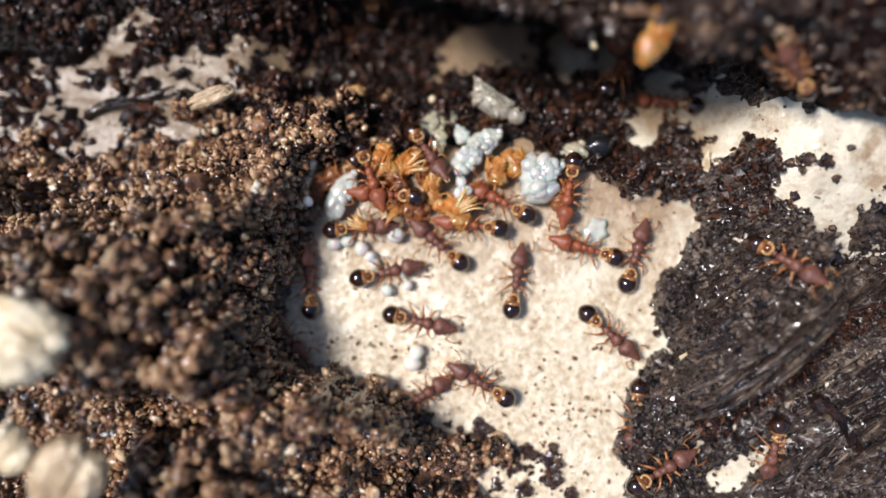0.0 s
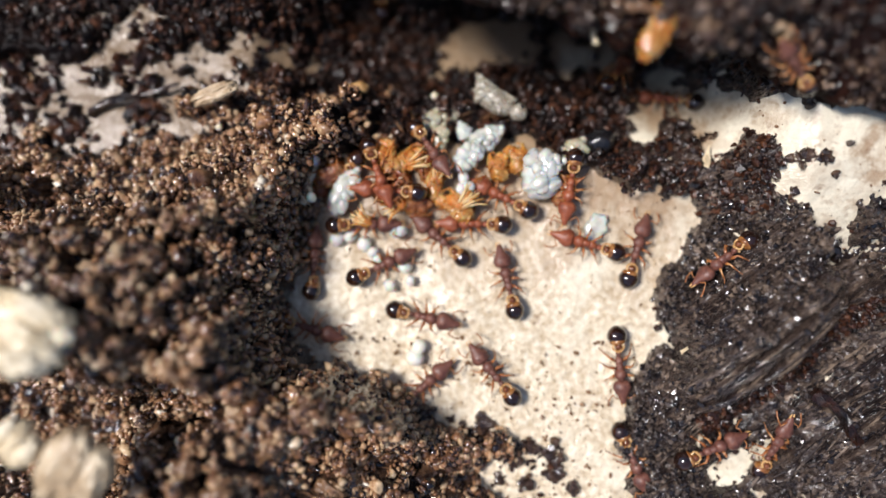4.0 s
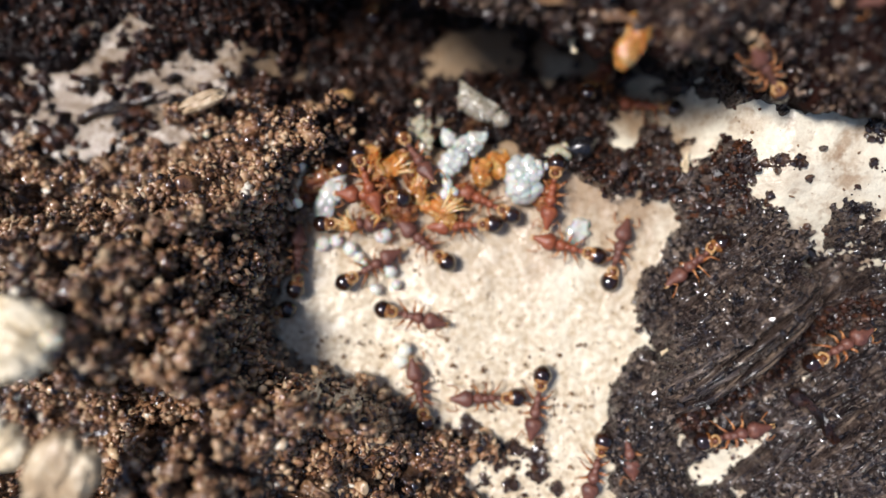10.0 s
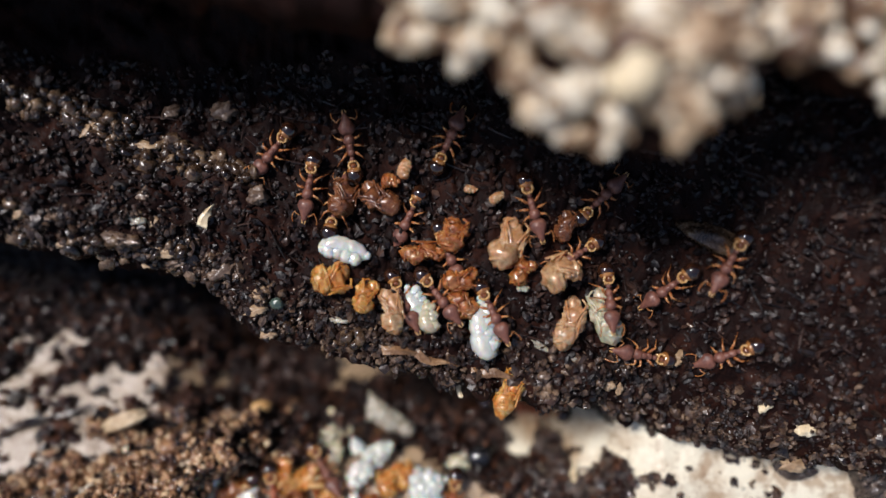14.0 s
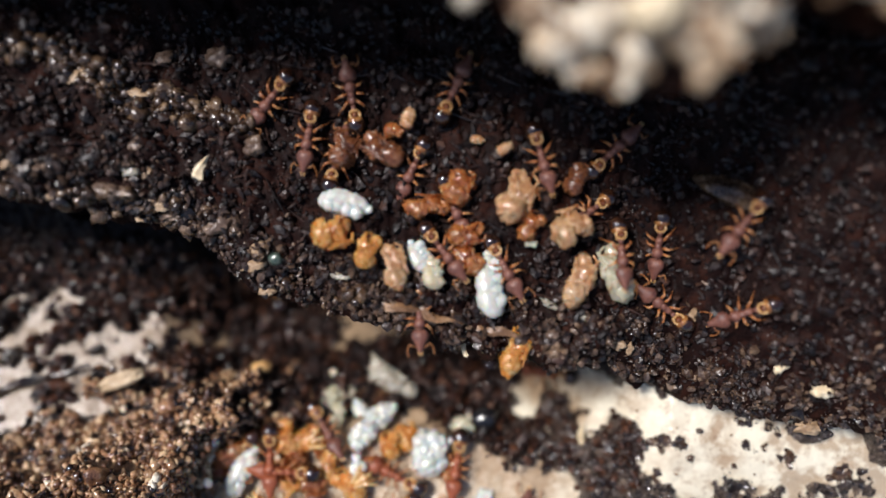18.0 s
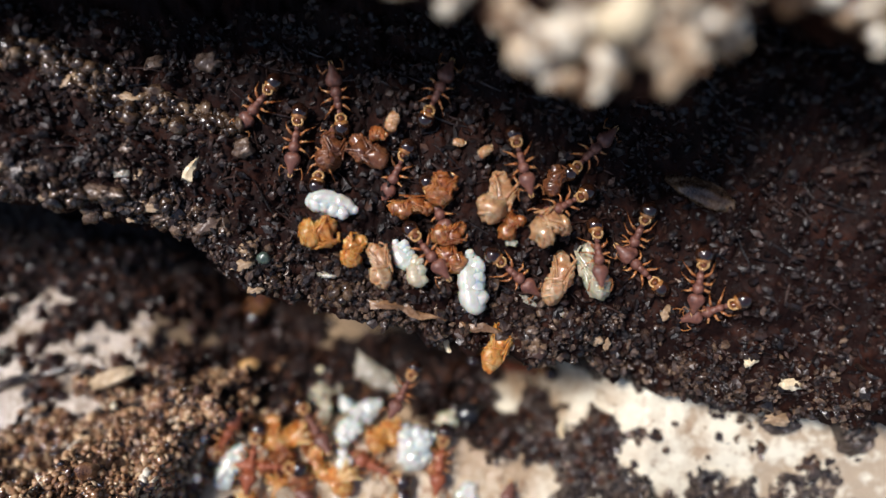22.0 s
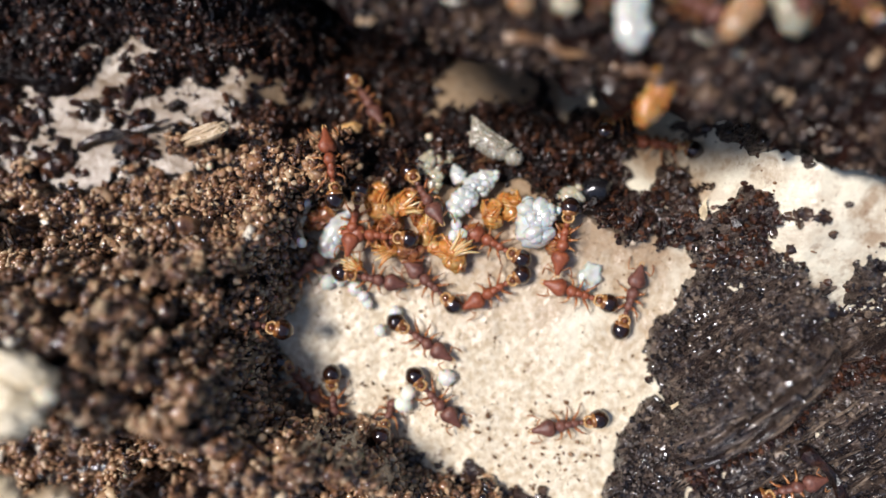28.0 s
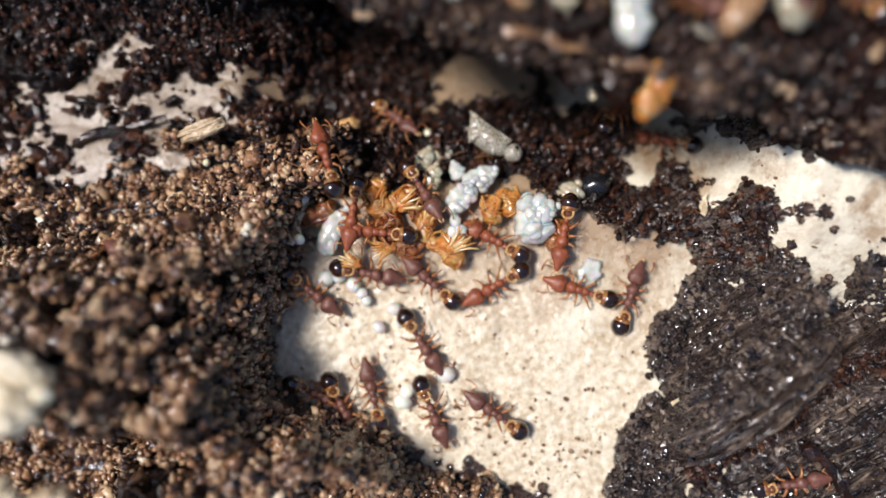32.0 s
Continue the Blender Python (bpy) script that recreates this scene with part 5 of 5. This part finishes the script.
ledge_bit(-8.73, 14.88, 7.85, 0.21, 0.13, 10, "t", 150)
ledge_bit(-7.95, 14.94, 7.79, 0.21, 0.13, 40, "t", 195)
ledge_bit(-7.26, 14.40, 7.31, 0.38, 0.17, -10, "t", 240)
ledge_bit(-6.52, 15.60, 7.42, 0.36, 0.23, 20, "g", 285)
ledge_bit(-5.86, 14.36, 7.18, 0.29, 0.14, 15, "g", 318)
ledge_bit(-7.21, 12.58, 7.26, 0.31, 0.14, 0, "g", 232)
ledge_bit(-7.20, 11.73, 7.23, 0.26, 0.18, 0, "w", 228)
ledge_bit(-6.78, 11.71, 7.04, 0.22, 0.12, 30, "t", 255)
ledge_bit(-3.37, 12.73, 7.15, 0.35, 0.29, 0, "g", 445)
ledge_bit(-4.59, 15.59, 7.65, 0.41, 0.31, 0, "g", 385)
ledge_bit(-10.87, 11.75, 7.67, 0.23, 0.21, 90, "t", 8)
ledge_bit(-10.74, 10.93, 7.07, 0.32, 0.13, 5, "t", 28)
ledge_bit(-9.68, 10.87, 7.03, 0.27, 0.10, 5, "t", 88)
ledge_bit(-10.00, 11.62, 7.58, 0.23, 0.15, 0, "g", 60)
ledge_bit(-7.91, 11.10, 7.06, 0.71, 0.26, -12, "g", 188)
ledge_bit(-6.77, 10.88, 6.48, 0.61, 0.26, -10, "t", 262)
ledge_bit(-7.29, 10.48, 6.08, 0.25, 0.12, -20, "t", 240)
ledge_bit(-6.16, 10.60, 6.16, 0.41, 0.20, 0, "g", 300)
ledge_bit(-4.48, 10.23, 6.36, 0.49, 0.22, 30, "g", 385)
ledge_bit(-5.27, 10.42, 5.96, 0.30, 0.18, 0, "g", 350)
ledge_bit(-3.17, 9.53, 6.19, 0.25, 0.21, 60, "t", 455)
ledge_bit(-3.29, 8.95, 6.04, 0.37, 0.21, 20, "t", 448)
ledge_bit(-2.93, 8.20, 5.55, 0.29, 0.18, 10, "t", 470)
ledge_bit(-0.43, 8.64, 6.12, 0.34, 0.13, -5, "w", 600)
ledge_bit(11.19, 7.54, 5.97, 0.30, 0.16, 60, "t", 1215)
ledge_bit(8.83, 6.62, 5.38, 0.22, 0.20, 20, "t", 1085)
ledge_bit(9.26, 6.49, 5.23, 0.20, 0.12, 80, "t", 1105)
ledge_bit(6.44, 6.82, 6.33, 0.22, 0.15, 0, "g", 970)
ledge_bit(15.43, 5.19, 5.82, 0.43, 0.22, 5, "y", 1445)
ledge_bit(15.60, 3.99, 4.41, 0.52, 0.23, 5, "t", 1420)
ledge_bit(14.01, 5.91, 5.94, 0.27, 0.15, 30, "y", 1370)
ledge_bit(7.45, 7.47, 6.06, 0.21, 0.15, 0, "w", 1020)
ledge_bit(6.40, 7.81, 6.20, 0.34, 0.11, -30, "w", 965)


# ---- husks, chips, splinters and specks ----
BROWN_CHIP = material("brown_chip", [(0.075, 0.036, 0.018), (0.20, 0.105, 0.050), (0.36, 0.21, 0.105)], (0.2, 0.5), 0.5, 0.7, fine=0.07, coat=0.3)
CLEAR = material("resin_drop", [(0.55, 0.45, 0.28), (0.75, 0.66, 0.48), (0.85, 0.8, 0.68)], (0.05, 0.12), 0.4, 0.1, fine=0.06, coat=1.0, sss=0.5)
GREEN = material("green_grain", [(0.03, 0.042, 0.034), (0.055, 0.08, 0.062), (0.12, 0.155, 0.12)], (0.15, 0.3), 0.3, 0.2, fine=0.05, coat=0.5)


def top_of(x, y, where):
    return ground_height(x, y, "ledge" if where == "ledge" else "mound")


def chip(name, x, y, z, size, turn, mat, label, category="wood chip", lumps=0.5, seed=1, group=""):
    bm = bmesh.new()
    blob(bm, (0, 0, 0), size, lumps=lumps, level=3, seed=seed)
    for v in bm.verts:
        v.co += Vector((0, 0, 1)) * 0.12 * size[2] * noise.noise(v.co * 5 + Vector((seed, 0, 0)))
    ob = part(name, bm, mat)
    ob.matrix_basis = pose(x * MM, y * MM, z * MM, *turn)
    return tagged(ob, label, category, group)


def layered_chip(x, y, z, size, heading, label, seed, mat=CHIP):
    """A torn chip of pale wood: ragged layers of fibre lying on one another."""
    thing = tagged(new("wood_chip"), label, "wood chip")
    rnd = random.Random(seed)
    for k in range(5):
        bm = bmesh.new()
        w = size[1] * rnd.uniform(0.35, 0.6)
        at = (rnd.uniform(-0.2, 0.2) * size[0], (k / 4 - 0.5) * 1.2 * size[1], rnd.uniform(-0.15, 0.25) * size[2])
        bmesh.ops.create_icosphere(bm, subdivisions=4, radius=1)
        for v in bm.verts:
            p = v.co.copy()
            n = noise.noise(Vector((p.x * 1.5, p.y * 5, p.z * 5 + 9 * k + seed))) + 0.5 * noise.noise(p * 7 + Vector((seed, k, 0)))
            p *= 1 + 0.35 * n
            v.co = Vector((p.x * size[0] * (0.8 + 0.2 * (k % 2)), p.y * w, p.z * size[2] * 0.7)) + Vector(at)
        part("fibre_layer", bm, mat, thing)
    thing.matrix_basis = pose(x * MM, y * MM, z * MM, rnd.uniform(-8, 8), rnd.uniform(-8, 8), heading)
    return thing


def pale_wing_husk(x, y, z, turn):
    """A shed, folded skin: body, three wing pads and a head with a dark eye."""
    thing = tagged(new("pupal_husk"), "grey translucent winged pupal husk on the brood pile", "husk")
    bm = bmesh.new()
    blob(bm, (0, 0, 0), (0.95, 0.45, 0.40), turn=(0, 0, -8), lumps=0.25, level=3, taper=0.5)
    part("body", bm, HUSK, thing)
    bm = bmesh.new()
    blob(bm, (0.95, -0.18, 0.12), (0.36, 0.34, 0.30), lumps=0.12, level=3, seed=3)
    head = part("head", bm, HUSK, thing)
    bm = bmesh.new()
    blob(bm, (0.98, -0.08, 0.38), (0.08, 0.08, 0.05), level=2)
    part("eye", bm, BLACK, head, "round black eye spot")
    for a, b, c in (((-0.95, 0.62, 0.30), (0.72, 0.10, 0.42), (-0.15, -0.35, 0.36)), ((-1.05, 0.75, 0.05), (-0.2, 0.1, 0.42), (-0.75, -0.45, 0.15)), ((-0.2, 0.12, 0.45), (0.7, 0.02, 0.44), (0.25, -0.62, 0.22))):
        bm = bmesh.new()
        va, vb, vc = Vector(a), Vector(b), Vector(c)
        up = (vb - va).cross(vc - va).normalized() * 0.04
        grid = {}
        for i in range(9):
            for j in range(9 - i):
                p = va + (vb - va) * i / 8 + (vc - va) * j / 8
                grid[i, j] = p + up * (2.2 * noise.noise(p * 4)) + up * 2
        top = {k: bm.verts.new(p + up * 0.6) for k, p in grid.items()}
        low = {k: bm.verts.new(p - up * 0.6) for k, p in grid.items()}
        for i in range(8):
            for j in range(8 - i):
                bm.faces.new((top[i, j], top[i + 1, j], top[i, j + 1]))
                bm.faces.new((low[i, j], low[i, j + 1], low[i + 1, j]))
                if i + j < 7:
                    bm.faces.new((top[i + 1, j], top[i + 1, j + 1], top[i, j + 1]))
                    bm.faces.new((low[i + 1, j], low[i, j + 1], low[i + 1, j + 1]))
        for k in range(8):
            for p, q in (((k, 0), (k + 1, 0)), ((0, k + 1), (0, k)), ((k + 1, 7 - k), (k, 8 - k))):
                bm.faces.new((top[q], top[p], low[p], low[q]))
        rod(bm, [a, tuple((va + vb) / 2 + up * 3), b], 0.05, 0.04)
        part("wing_pad", bm, HUSK, thing)
    thing.matrix_basis = pose(x * MM, y * MM, z * MM, *turn)
    return thing


def splinter(x, y, where, length, width, heading, mat, label, lift=0.1, nose=0.0):
    bm = bmesh.new()
    rod(bm, [(-length / 2, 0, 0), (-length / 6, 0.04 * length, 0.05 * length), (length / 6, -0.02 * length, 0.02 * length), (length / 2, 0, 0)], width / 2, width / 5, 3, 6)
    for v in bm.verts:
        v.co += width * 0.5 * noise.noise_vector(Vector((v.co.x * 1.8, v.co.y * 5, v.co.z * 5 + x)))
    ob = part("splinter", bm, mat, smooth=False)
    ob.matrix_basis = perch(x, y, heading, where, lift, top_of(x, y, where), nose)
    return tagged(ob, label, "splinter")


def needles(name, n, seed, x0, x1, y0, y1, height, test, heading, spread, lo, hi, thin, mat, lift=0.03):
    """Many small wood fibres that lie along one direction, as one mesh."""
    rng = np.random.default_rng(seed)
    x, y = rng.uniform(x0, x1, n), rng.uniform(y0, y1, n)
    z = height(x, y)
    ok = test(x, y, z)
    x, y, z = x[ok], y[ok], z[ok]
    n = len(x)
    a = np.radians(heading + rng.normal(0, spread, n))
    half = rng.uniform(lo, hi, n) / 2
    w = rng.uniform(thin * 0.5, thin, n)
    dx, dy = np.cos(a), np.sin(a)
    flat = (np.abs(height(x + dx * half, y + dy * half) - z) < 0.22) & (np.abs(height(x - dx * half, y - dy * half) - z) < 0.22)
    x, y, z, half, w, dx, dy = (q[flat] for q in (x, y, z, half, w, dx, dy))
    n = len(x)
    z1, z2 = height(x + dx * half, y + dy * half), height(x - dx * half, y - dy * half)
    verts, faces = [], []
    for k, (ex, ez) in enumerate(((1, z1), (0.3, z), (-0.3, z), (-1, z2))):
        wide = w * (0.35 if abs(ex) == 1 else 1)
        for sx, sz in ((1, 0), (0, 1), (-1, 0), (0, -1)):
            verts.append(np.stack([x + dx * half * ex - dy * wide * sx, y + dy * half * ex + dx * wide * sx, np.clip(ez, z - 0.5, z + 0.5) + lift + wide * sz], -1))
    v = np.stack(verts, 1)
    f = []
    for r in range(3):
        for k in range(4):
            f.append((4 * r + k, 4 * r + (k + 1) % 4, 4 * r + 4 + (k + 1) % 4, 4 * r + 4 + k))
    f = np.array(f + [(3, 2, 1, 0), (12, 13, 14, 15)])
    return raw(name, v.reshape(-1, 3), (f[None] + (np.arange(n) * 16)[:, None, None]).reshape(-1, 4), mat, None, False)


pale_wing_husk(0.94, 5.65, -0.15, (-14, 5, -18))
chip("shell", 4.78, 4.1, 0.1, (0.6, 0.5, 0.5), (0, 0, 20), BLACK, "curled glossy black shell fragment", "shell", 0.25, 4)
chip("translucent_flake", 4.75, 0.95, 0.1, (0.55, 0.42, 0.10), (0, 0, 60), WHITE, "thin translucent white flake on pale wood", "flake", 0.4, 7)
layered_chip(15.7, -1.1, 3.2, (0.9, 0.7, 0.5), 20, "pale lump of soft wood on the dark ridge", 16)
chip("pale_lump", 6.75, 12.2, 16.4, (0.62, 0.5, 0.5), (0, 0, 30), CHIP, "bright cream lump of wood on the broken top edge", "wood chip", 0.35, 17)
# large pale pieces in the dark heap
layered_chip(-12.2, -2.75, 6.9, (1.25, 1.1, 0.55), -20, "large cream wood chip in the frass", 11)
layered_chip(-11.0, -6.7, 6.3, (1.2, 1.0, 0.5), 62, "broad tan wood chip with a pale edge in the frass", 12, OLD_CHIP)
layered_chip(-12.7, -6.0, 6.2, (0.65, 0.7, 0.4), 40, "cream wood chip in the frass", 13)
layered_chip(-9.2, 5.4, 1.2, (0.85, 0.3, 0.25), 22, "long tan wood chip beside the heap", 14, OLD_CHIP)
chip("clear_flake", -11.1, -2.8, 6.9, (0.3, 0.34, 0.2), (0, 0, 60), CLEAR, "pale translucent flake beside a wood chip", "flake", 0.4, 15)
for i, (x, y, sx, sy, a, mat) in enumerate(((-11.4, -3.5, 0.55, 0.3, 30, CHIP), (-10.1, -3.6, 1.1, 0.32, 8, BROWN_CHIP), (-7.1, -5.4, 0.42, 0.34, 0, CHIP), (-5.1, -5.0, 0.40, 0.36, 50, CHIP), (-8.6, -4.2, 0.36, 0.26, 60, CHIP),
                                            (-6.0, -6.4, 0.75, 0.5, 20, BROWN_CHIP), (-11.5, -1.0, 0.30, 0.30, 0, CHIP), (-3.4, -7.2, 0.55, 0.3, 40, BROWN_CHIP), (-8.2, -6.9, 0.5, 0.4, 10, BROWN_CHIP), (-4.2, -8.0, 0.7, 0.4, -30, BROWN_CHIP),
                                            (-12.6, 1.6, 0.6, 0.4, 20, BROWN_CHIP), (-5.9, 3.0, 0.24, 0.2, 0, CHIP), (-9.5, 0.8, 0.26, 0.22, 0, CHIP), (-7.2, -7.6, 0.8, 0.35, 15, BROWN_CHIP))):
    chip("crumb_piece", x, y, top_of(x, y, "mound") + 0.1, (0.7 * sx, 0.7 * sy, 0.5 * sy), (0, 0, a), TAN_CHIP if mat == CHIP else mat, "tan crumb of wood lying on dark frass" if mat == CHIP else "brown lump of rotten wood on dark frass", "wood crumb", lumps=0.8, seed=20 + i, group="loose wood crumbs")
for i, (x, y, r) in enumerate(((-11.2, 1.0, 0.15), (-10.2, 0.6, 0.14), (-9.0, -6.5, 0.2), (-9.3, 4.3, 0.14), (-1.4, 5.9, 0.16))):
    chip("drop", x, y, top_of(x, y, "mound") + 0.25, (r, r, r), (0, 0, 0), CLEAR, "shiny amber droplet on dark frass", "droplet", 0.1, 40 + i, "shiny droplets")
chip("yellow_grain", -4.3, 6.0, top_of(-4.3, 6.0, "mound") + 0.15, (0.42, 0.3, 0.28), (0, 0, 10), GOLD, "yellow-brown grain on the dark crumbs", "grain", 0.3, 51)
splinter(-5.75, 2.5, "mound", 1.3, 0.34, 75, CHIP, "pale tan splinter leaning on the slope", 0.5)
splinter(-9.6, -2.6, "mound", 2.2, 0.40, 5, BROWN_CHIP, "dark brown splinter on the frass", 0.2)
splinter(-12.8, 5.4, "mound", 3.6, 0.34, 20, BLACK_CRUMB, "black rotten splinter on pale wood", 0.2)
splinter(-13.6, 6.3, "mound", 2.6, 0.28, -10, BLACK_CRUMB, "black rotten splinter on pale wood", 0.2)
splinter(13.4, -5.9, "mound", 3.4, 0.45, -48, BLACK_CRUMB, "dark wet splinter in the crevice", 0.3)
splinter(7.8, -3.3, "mound", 0.5, 0.22, 40, CHIP, "tiny cream splinter on dark wood", 0.15)
splinter(8.6, 3.6, "mound", 0.75, 0.3, 80, CHIP, "small tan grain on dark debris", 0.2)
# on the ledge
chip("seed_husk", 12.2, 11.2, top_of(12.2, 11.2, "ledge") + 0.15, (1.2, 0.45, 0.27), (0, 0, -25), LUMP, "long brown seed husk in the gallery", "husk", seed=63)
chip("green_grain", -2.6, 9.15, top_of(-2.6, 9.15, "ledge") + 0.25, (0.24, 0.22, 0.22), (0, 0, 0), GREEN, "small dull green round grain", "grain", 0.15, 81)
splinter(2.3, 7.4, "ledge", 2.6, 0.34, -12, BROWN_CHIP, "brown rootlet along the ledge rim", 0.25)
splinter(5.2, 6.8, "ledge", 2.4, 0.30, -8, BROWN_CHIP, "brown rootlet along the ledge rim", 0.2)
splinter(3.7, 6.6, "ledge", 0.8, 0.22, 100, CHIP, "pale splinter hanging from the rim", -0.1)
splinter(-5.0, 12.0, "ledge", 0.9, 0.3, 65, CHIP, "pale broken insect limb on the ledge", 0.3)

# Black crumbs laid along the crevice to stand in for its shade
deep = lambda x, y, z: (np.abs(beside_plank(x, y)[0] - 0.6 + 0.2 * rough(x, y, 14)) < 0.5) & (np.abs(beside_plank(x, y)[1] - 0.9) < 3.9)
spots, sizes = scatter(14000, 211, 7, 15, -8, 0, mound_height, deep, 0.04, 0.16, 2.5)
tagged(grains("crevice_shade_crumbs", spots, sizes, BLACK_CRUMB, 212), "black crumbs painting in the crevice shade beside the torn block", "frass", kind="stuff")
bare = lambda x, y, z: (mound_height(x, y) < z - 0.02) & (rough(x * 0.9, y * 0.9, 77, 4) > 0.55)
spots, sizes = scatter(9000, 213, 7.5, 18, 0, 7, floor_height, bare, 0.04, 0.20, 2.2, 0.4)
tagged(grains("brown_blotches", spots, sizes, DARK_FRASS, 214, squash=0.6), "brown crumbs stuck to the cream wood below the rim", "frass", kind="stuff")
spots, sizes = scatter(2600, 233, -19, 5.5, -13.5, 4.5, mound_height, brown, 0.05, 0.24, 2.6, 0.2)
tagged(grains("tan_flakes", spots, sizes, TAN_CRUMB, 234, level=2, lump=0.55, squash=0.5, smooth=True), "tan wood flakes strewn over the dark frass", "wood flake", kind="stuff")
front = lambda x, y, z: (y > rim_y(x, RIM, 51) + 0.05) & (y < rim_y(x, RIM, 51) + 0.6 + 3.2 * lattice(np.floor(x * 50), np.floor(y * 50), 3)) & (rough(x * 0.6, y * 0.6, 87, 4) > -0.25)
spots, sizes = scatter(1200, 231, -13, 18, 3, 15, ledge_height, front, 0.05, 0.2, 2.0, 0.4)
tagged(grains("ledge_litter", spots, sizes, GREY_CHIP, 232, squash=0.45, lump=0.5), "grey-brown litter of flakes along the front of the ledge", "litter", kind="stuff")
spots, sizes = scatter(1500, 201, -7, 18, -10, 8, floor_height, lambda x, y, z: mound_height(x, y) < z - 0.02, 0.014, 0.09, 4.5)
more, its = scatter(900, 221, -5, 6.5, -10, -3.2, floor_height, lambda x, y, z: (mound_height(x, y) < z - 0.02) & (rough(x, y, 79, 3) > -0.1), 0.02, 0.12, 3.0)
spots, sizes = np.concatenate([spots, more]), np.concatenate([sizes, its])
wet, their = scatter(9000, 225, -7.2, 9, -10, 4.5, floor_height, lambda x, y, z: mound_height(x, y) < z - 0.02, 0.012, 0.05, 2.0)
tagged(grains("floor_grain", wet, their, PALE_WOOD, 226, squash=0.5), "wet grains of the pale wood surface", "wood grain", kind="stuff")
dark, its = scatter(2600, 235, -18, -7, 3.2, 8.6, floor_height, lambda x, y, z: (mound_height(x, y) < z - 0.02) & (rough(x * 0.9, y * 0.9, 81, 4) > 0.05), 0.05, 0.30, 2.2, 0.2)
tagged(grains("scattered_crumbs", dark, its, BLACK_CRUMB, 236, lump=0.5), "dark crumbs strewn over bare pale wood", "frass", kind="stuff")
tagged(grains("floor_specks", spots, sizes, BROWN_CHIP, 202, squash=0.5), "brown specks of frass on pale wood", "frass", kind="stuff")
spots, sizes = scatter(9000, 203, -18, 18, -12, 9, floor_height, lambda x, y, z: (mound_height(x, y) < z) & (mound_height(x, y) > z - 0.28), 0.03, 0.16, 2.5)
tagged(grains("edge_crumbs", spots, sizes, BLACK_CRUMB, 204), "loose dark crumbs along the edge of the pale wood", "frass", kind="stuff")
ridge = lambda x, y, z: (z > floor_height(x, y) + 0.3) & (beside_plank(x, y)[0] > -1.8)
tagged(needles("ridge_fibres", 2200, 205, 7, 19, -8, 3.5, mound_height, ridge, 39, 6, 0.5, 2.4, 0.06, RIDGE_CRUMB), "parallel dark wood fibres of the ridge", "wood fibre", kind="stuff")
tagged(needles("frass_fibres", 700, 206, -18, 3, -12, 6, mound_height, on_mound, 10, 60, 0.4, 1.4, 0.05, BROWN_CHIP, 0.12), "short brown fibres in the frass", "wood fibre", kind="stuff")
tagged(needles("ledge_fibres", 900, 207, -14, 19, 4, 16, ledge_height, lambda x, y, z: y > rim_y(x, RIM, 51) + 0.3, -20, 40, 0.4, 1.8, 0.045, LEDGE_CRUMB, 0.06), "thin dark rootlets on the ledge", "wood fibre", kind="stuff")


def motions():
    """The ants walk, their legs step and their feelers sway."""
    walk(grub, [(t, pose(x * MM, y * MM, 0.3 * MM)) for t, x, y in CARRIED])
    for number, (ob, rows, poses) in enumerate(MOVERS):
        moving = len(poses) > 1
        if moving:
            last = poses[-1][1]
            steps = list(poses) if poses[0][0] == 0 else [(0, poses[0][1])] + poses
            if steps[-1][0] < 32:
                steps.append((32, last))
            walk(ob, steps)
        legs = [c for c in ob.children if c.name.startswith("leg")]
        feelers = [c for c in ob.children if c.name.startswith("antenna")]
        for k, f in enumerate(feelers):
            home = f.matrix_basis.copy()
            times = [0.8 * i for i in range(40)] + [32]
            walk(f, [(t, home @ pose(0, 0, 0, 0, 0, 9 * math.sin(2.1 * t + 1.7 * number + 2.3 * k) + 5 * math.sin(5.3 * t + number))) for t in times])
        if not moving:
            continue
        ts = [r[0] for r in rows]
        gone, marks = 0.0, [(0.0, 0.0)]
        for a, b in zip(rows, rows[1:]):
            gone += math.hypot(b[1] - a[1], b[2] - a[2]) + abs(b[3] - a[3]) / 60
            marks.append((b[0], gone))
        far = lambda t: float(np.interp(t, ts, [m[1] for m in marks]))
        for k, leg in enumerate(legs):
            home = leg.matrix_basis.copy()
            side = 1 if k < 3 else -1
            beat = math.pi * ((k % 3) % 2) + (0 if side > 0 else math.pi)
            steps, t = [], 0.0
            while t <= 32:
                d = far(t)
                going = min(1.0, (far(t + 0.15) - far(t - 0.15)) / 0.06)
                steps.append((t, home @ pose(0, 0, 0, 0, 0, side * going * 13 * math.sin(d * 5.5 + beat))))
                t = round(t + 0.2, 3)
            walk(leg, steps)


motions()
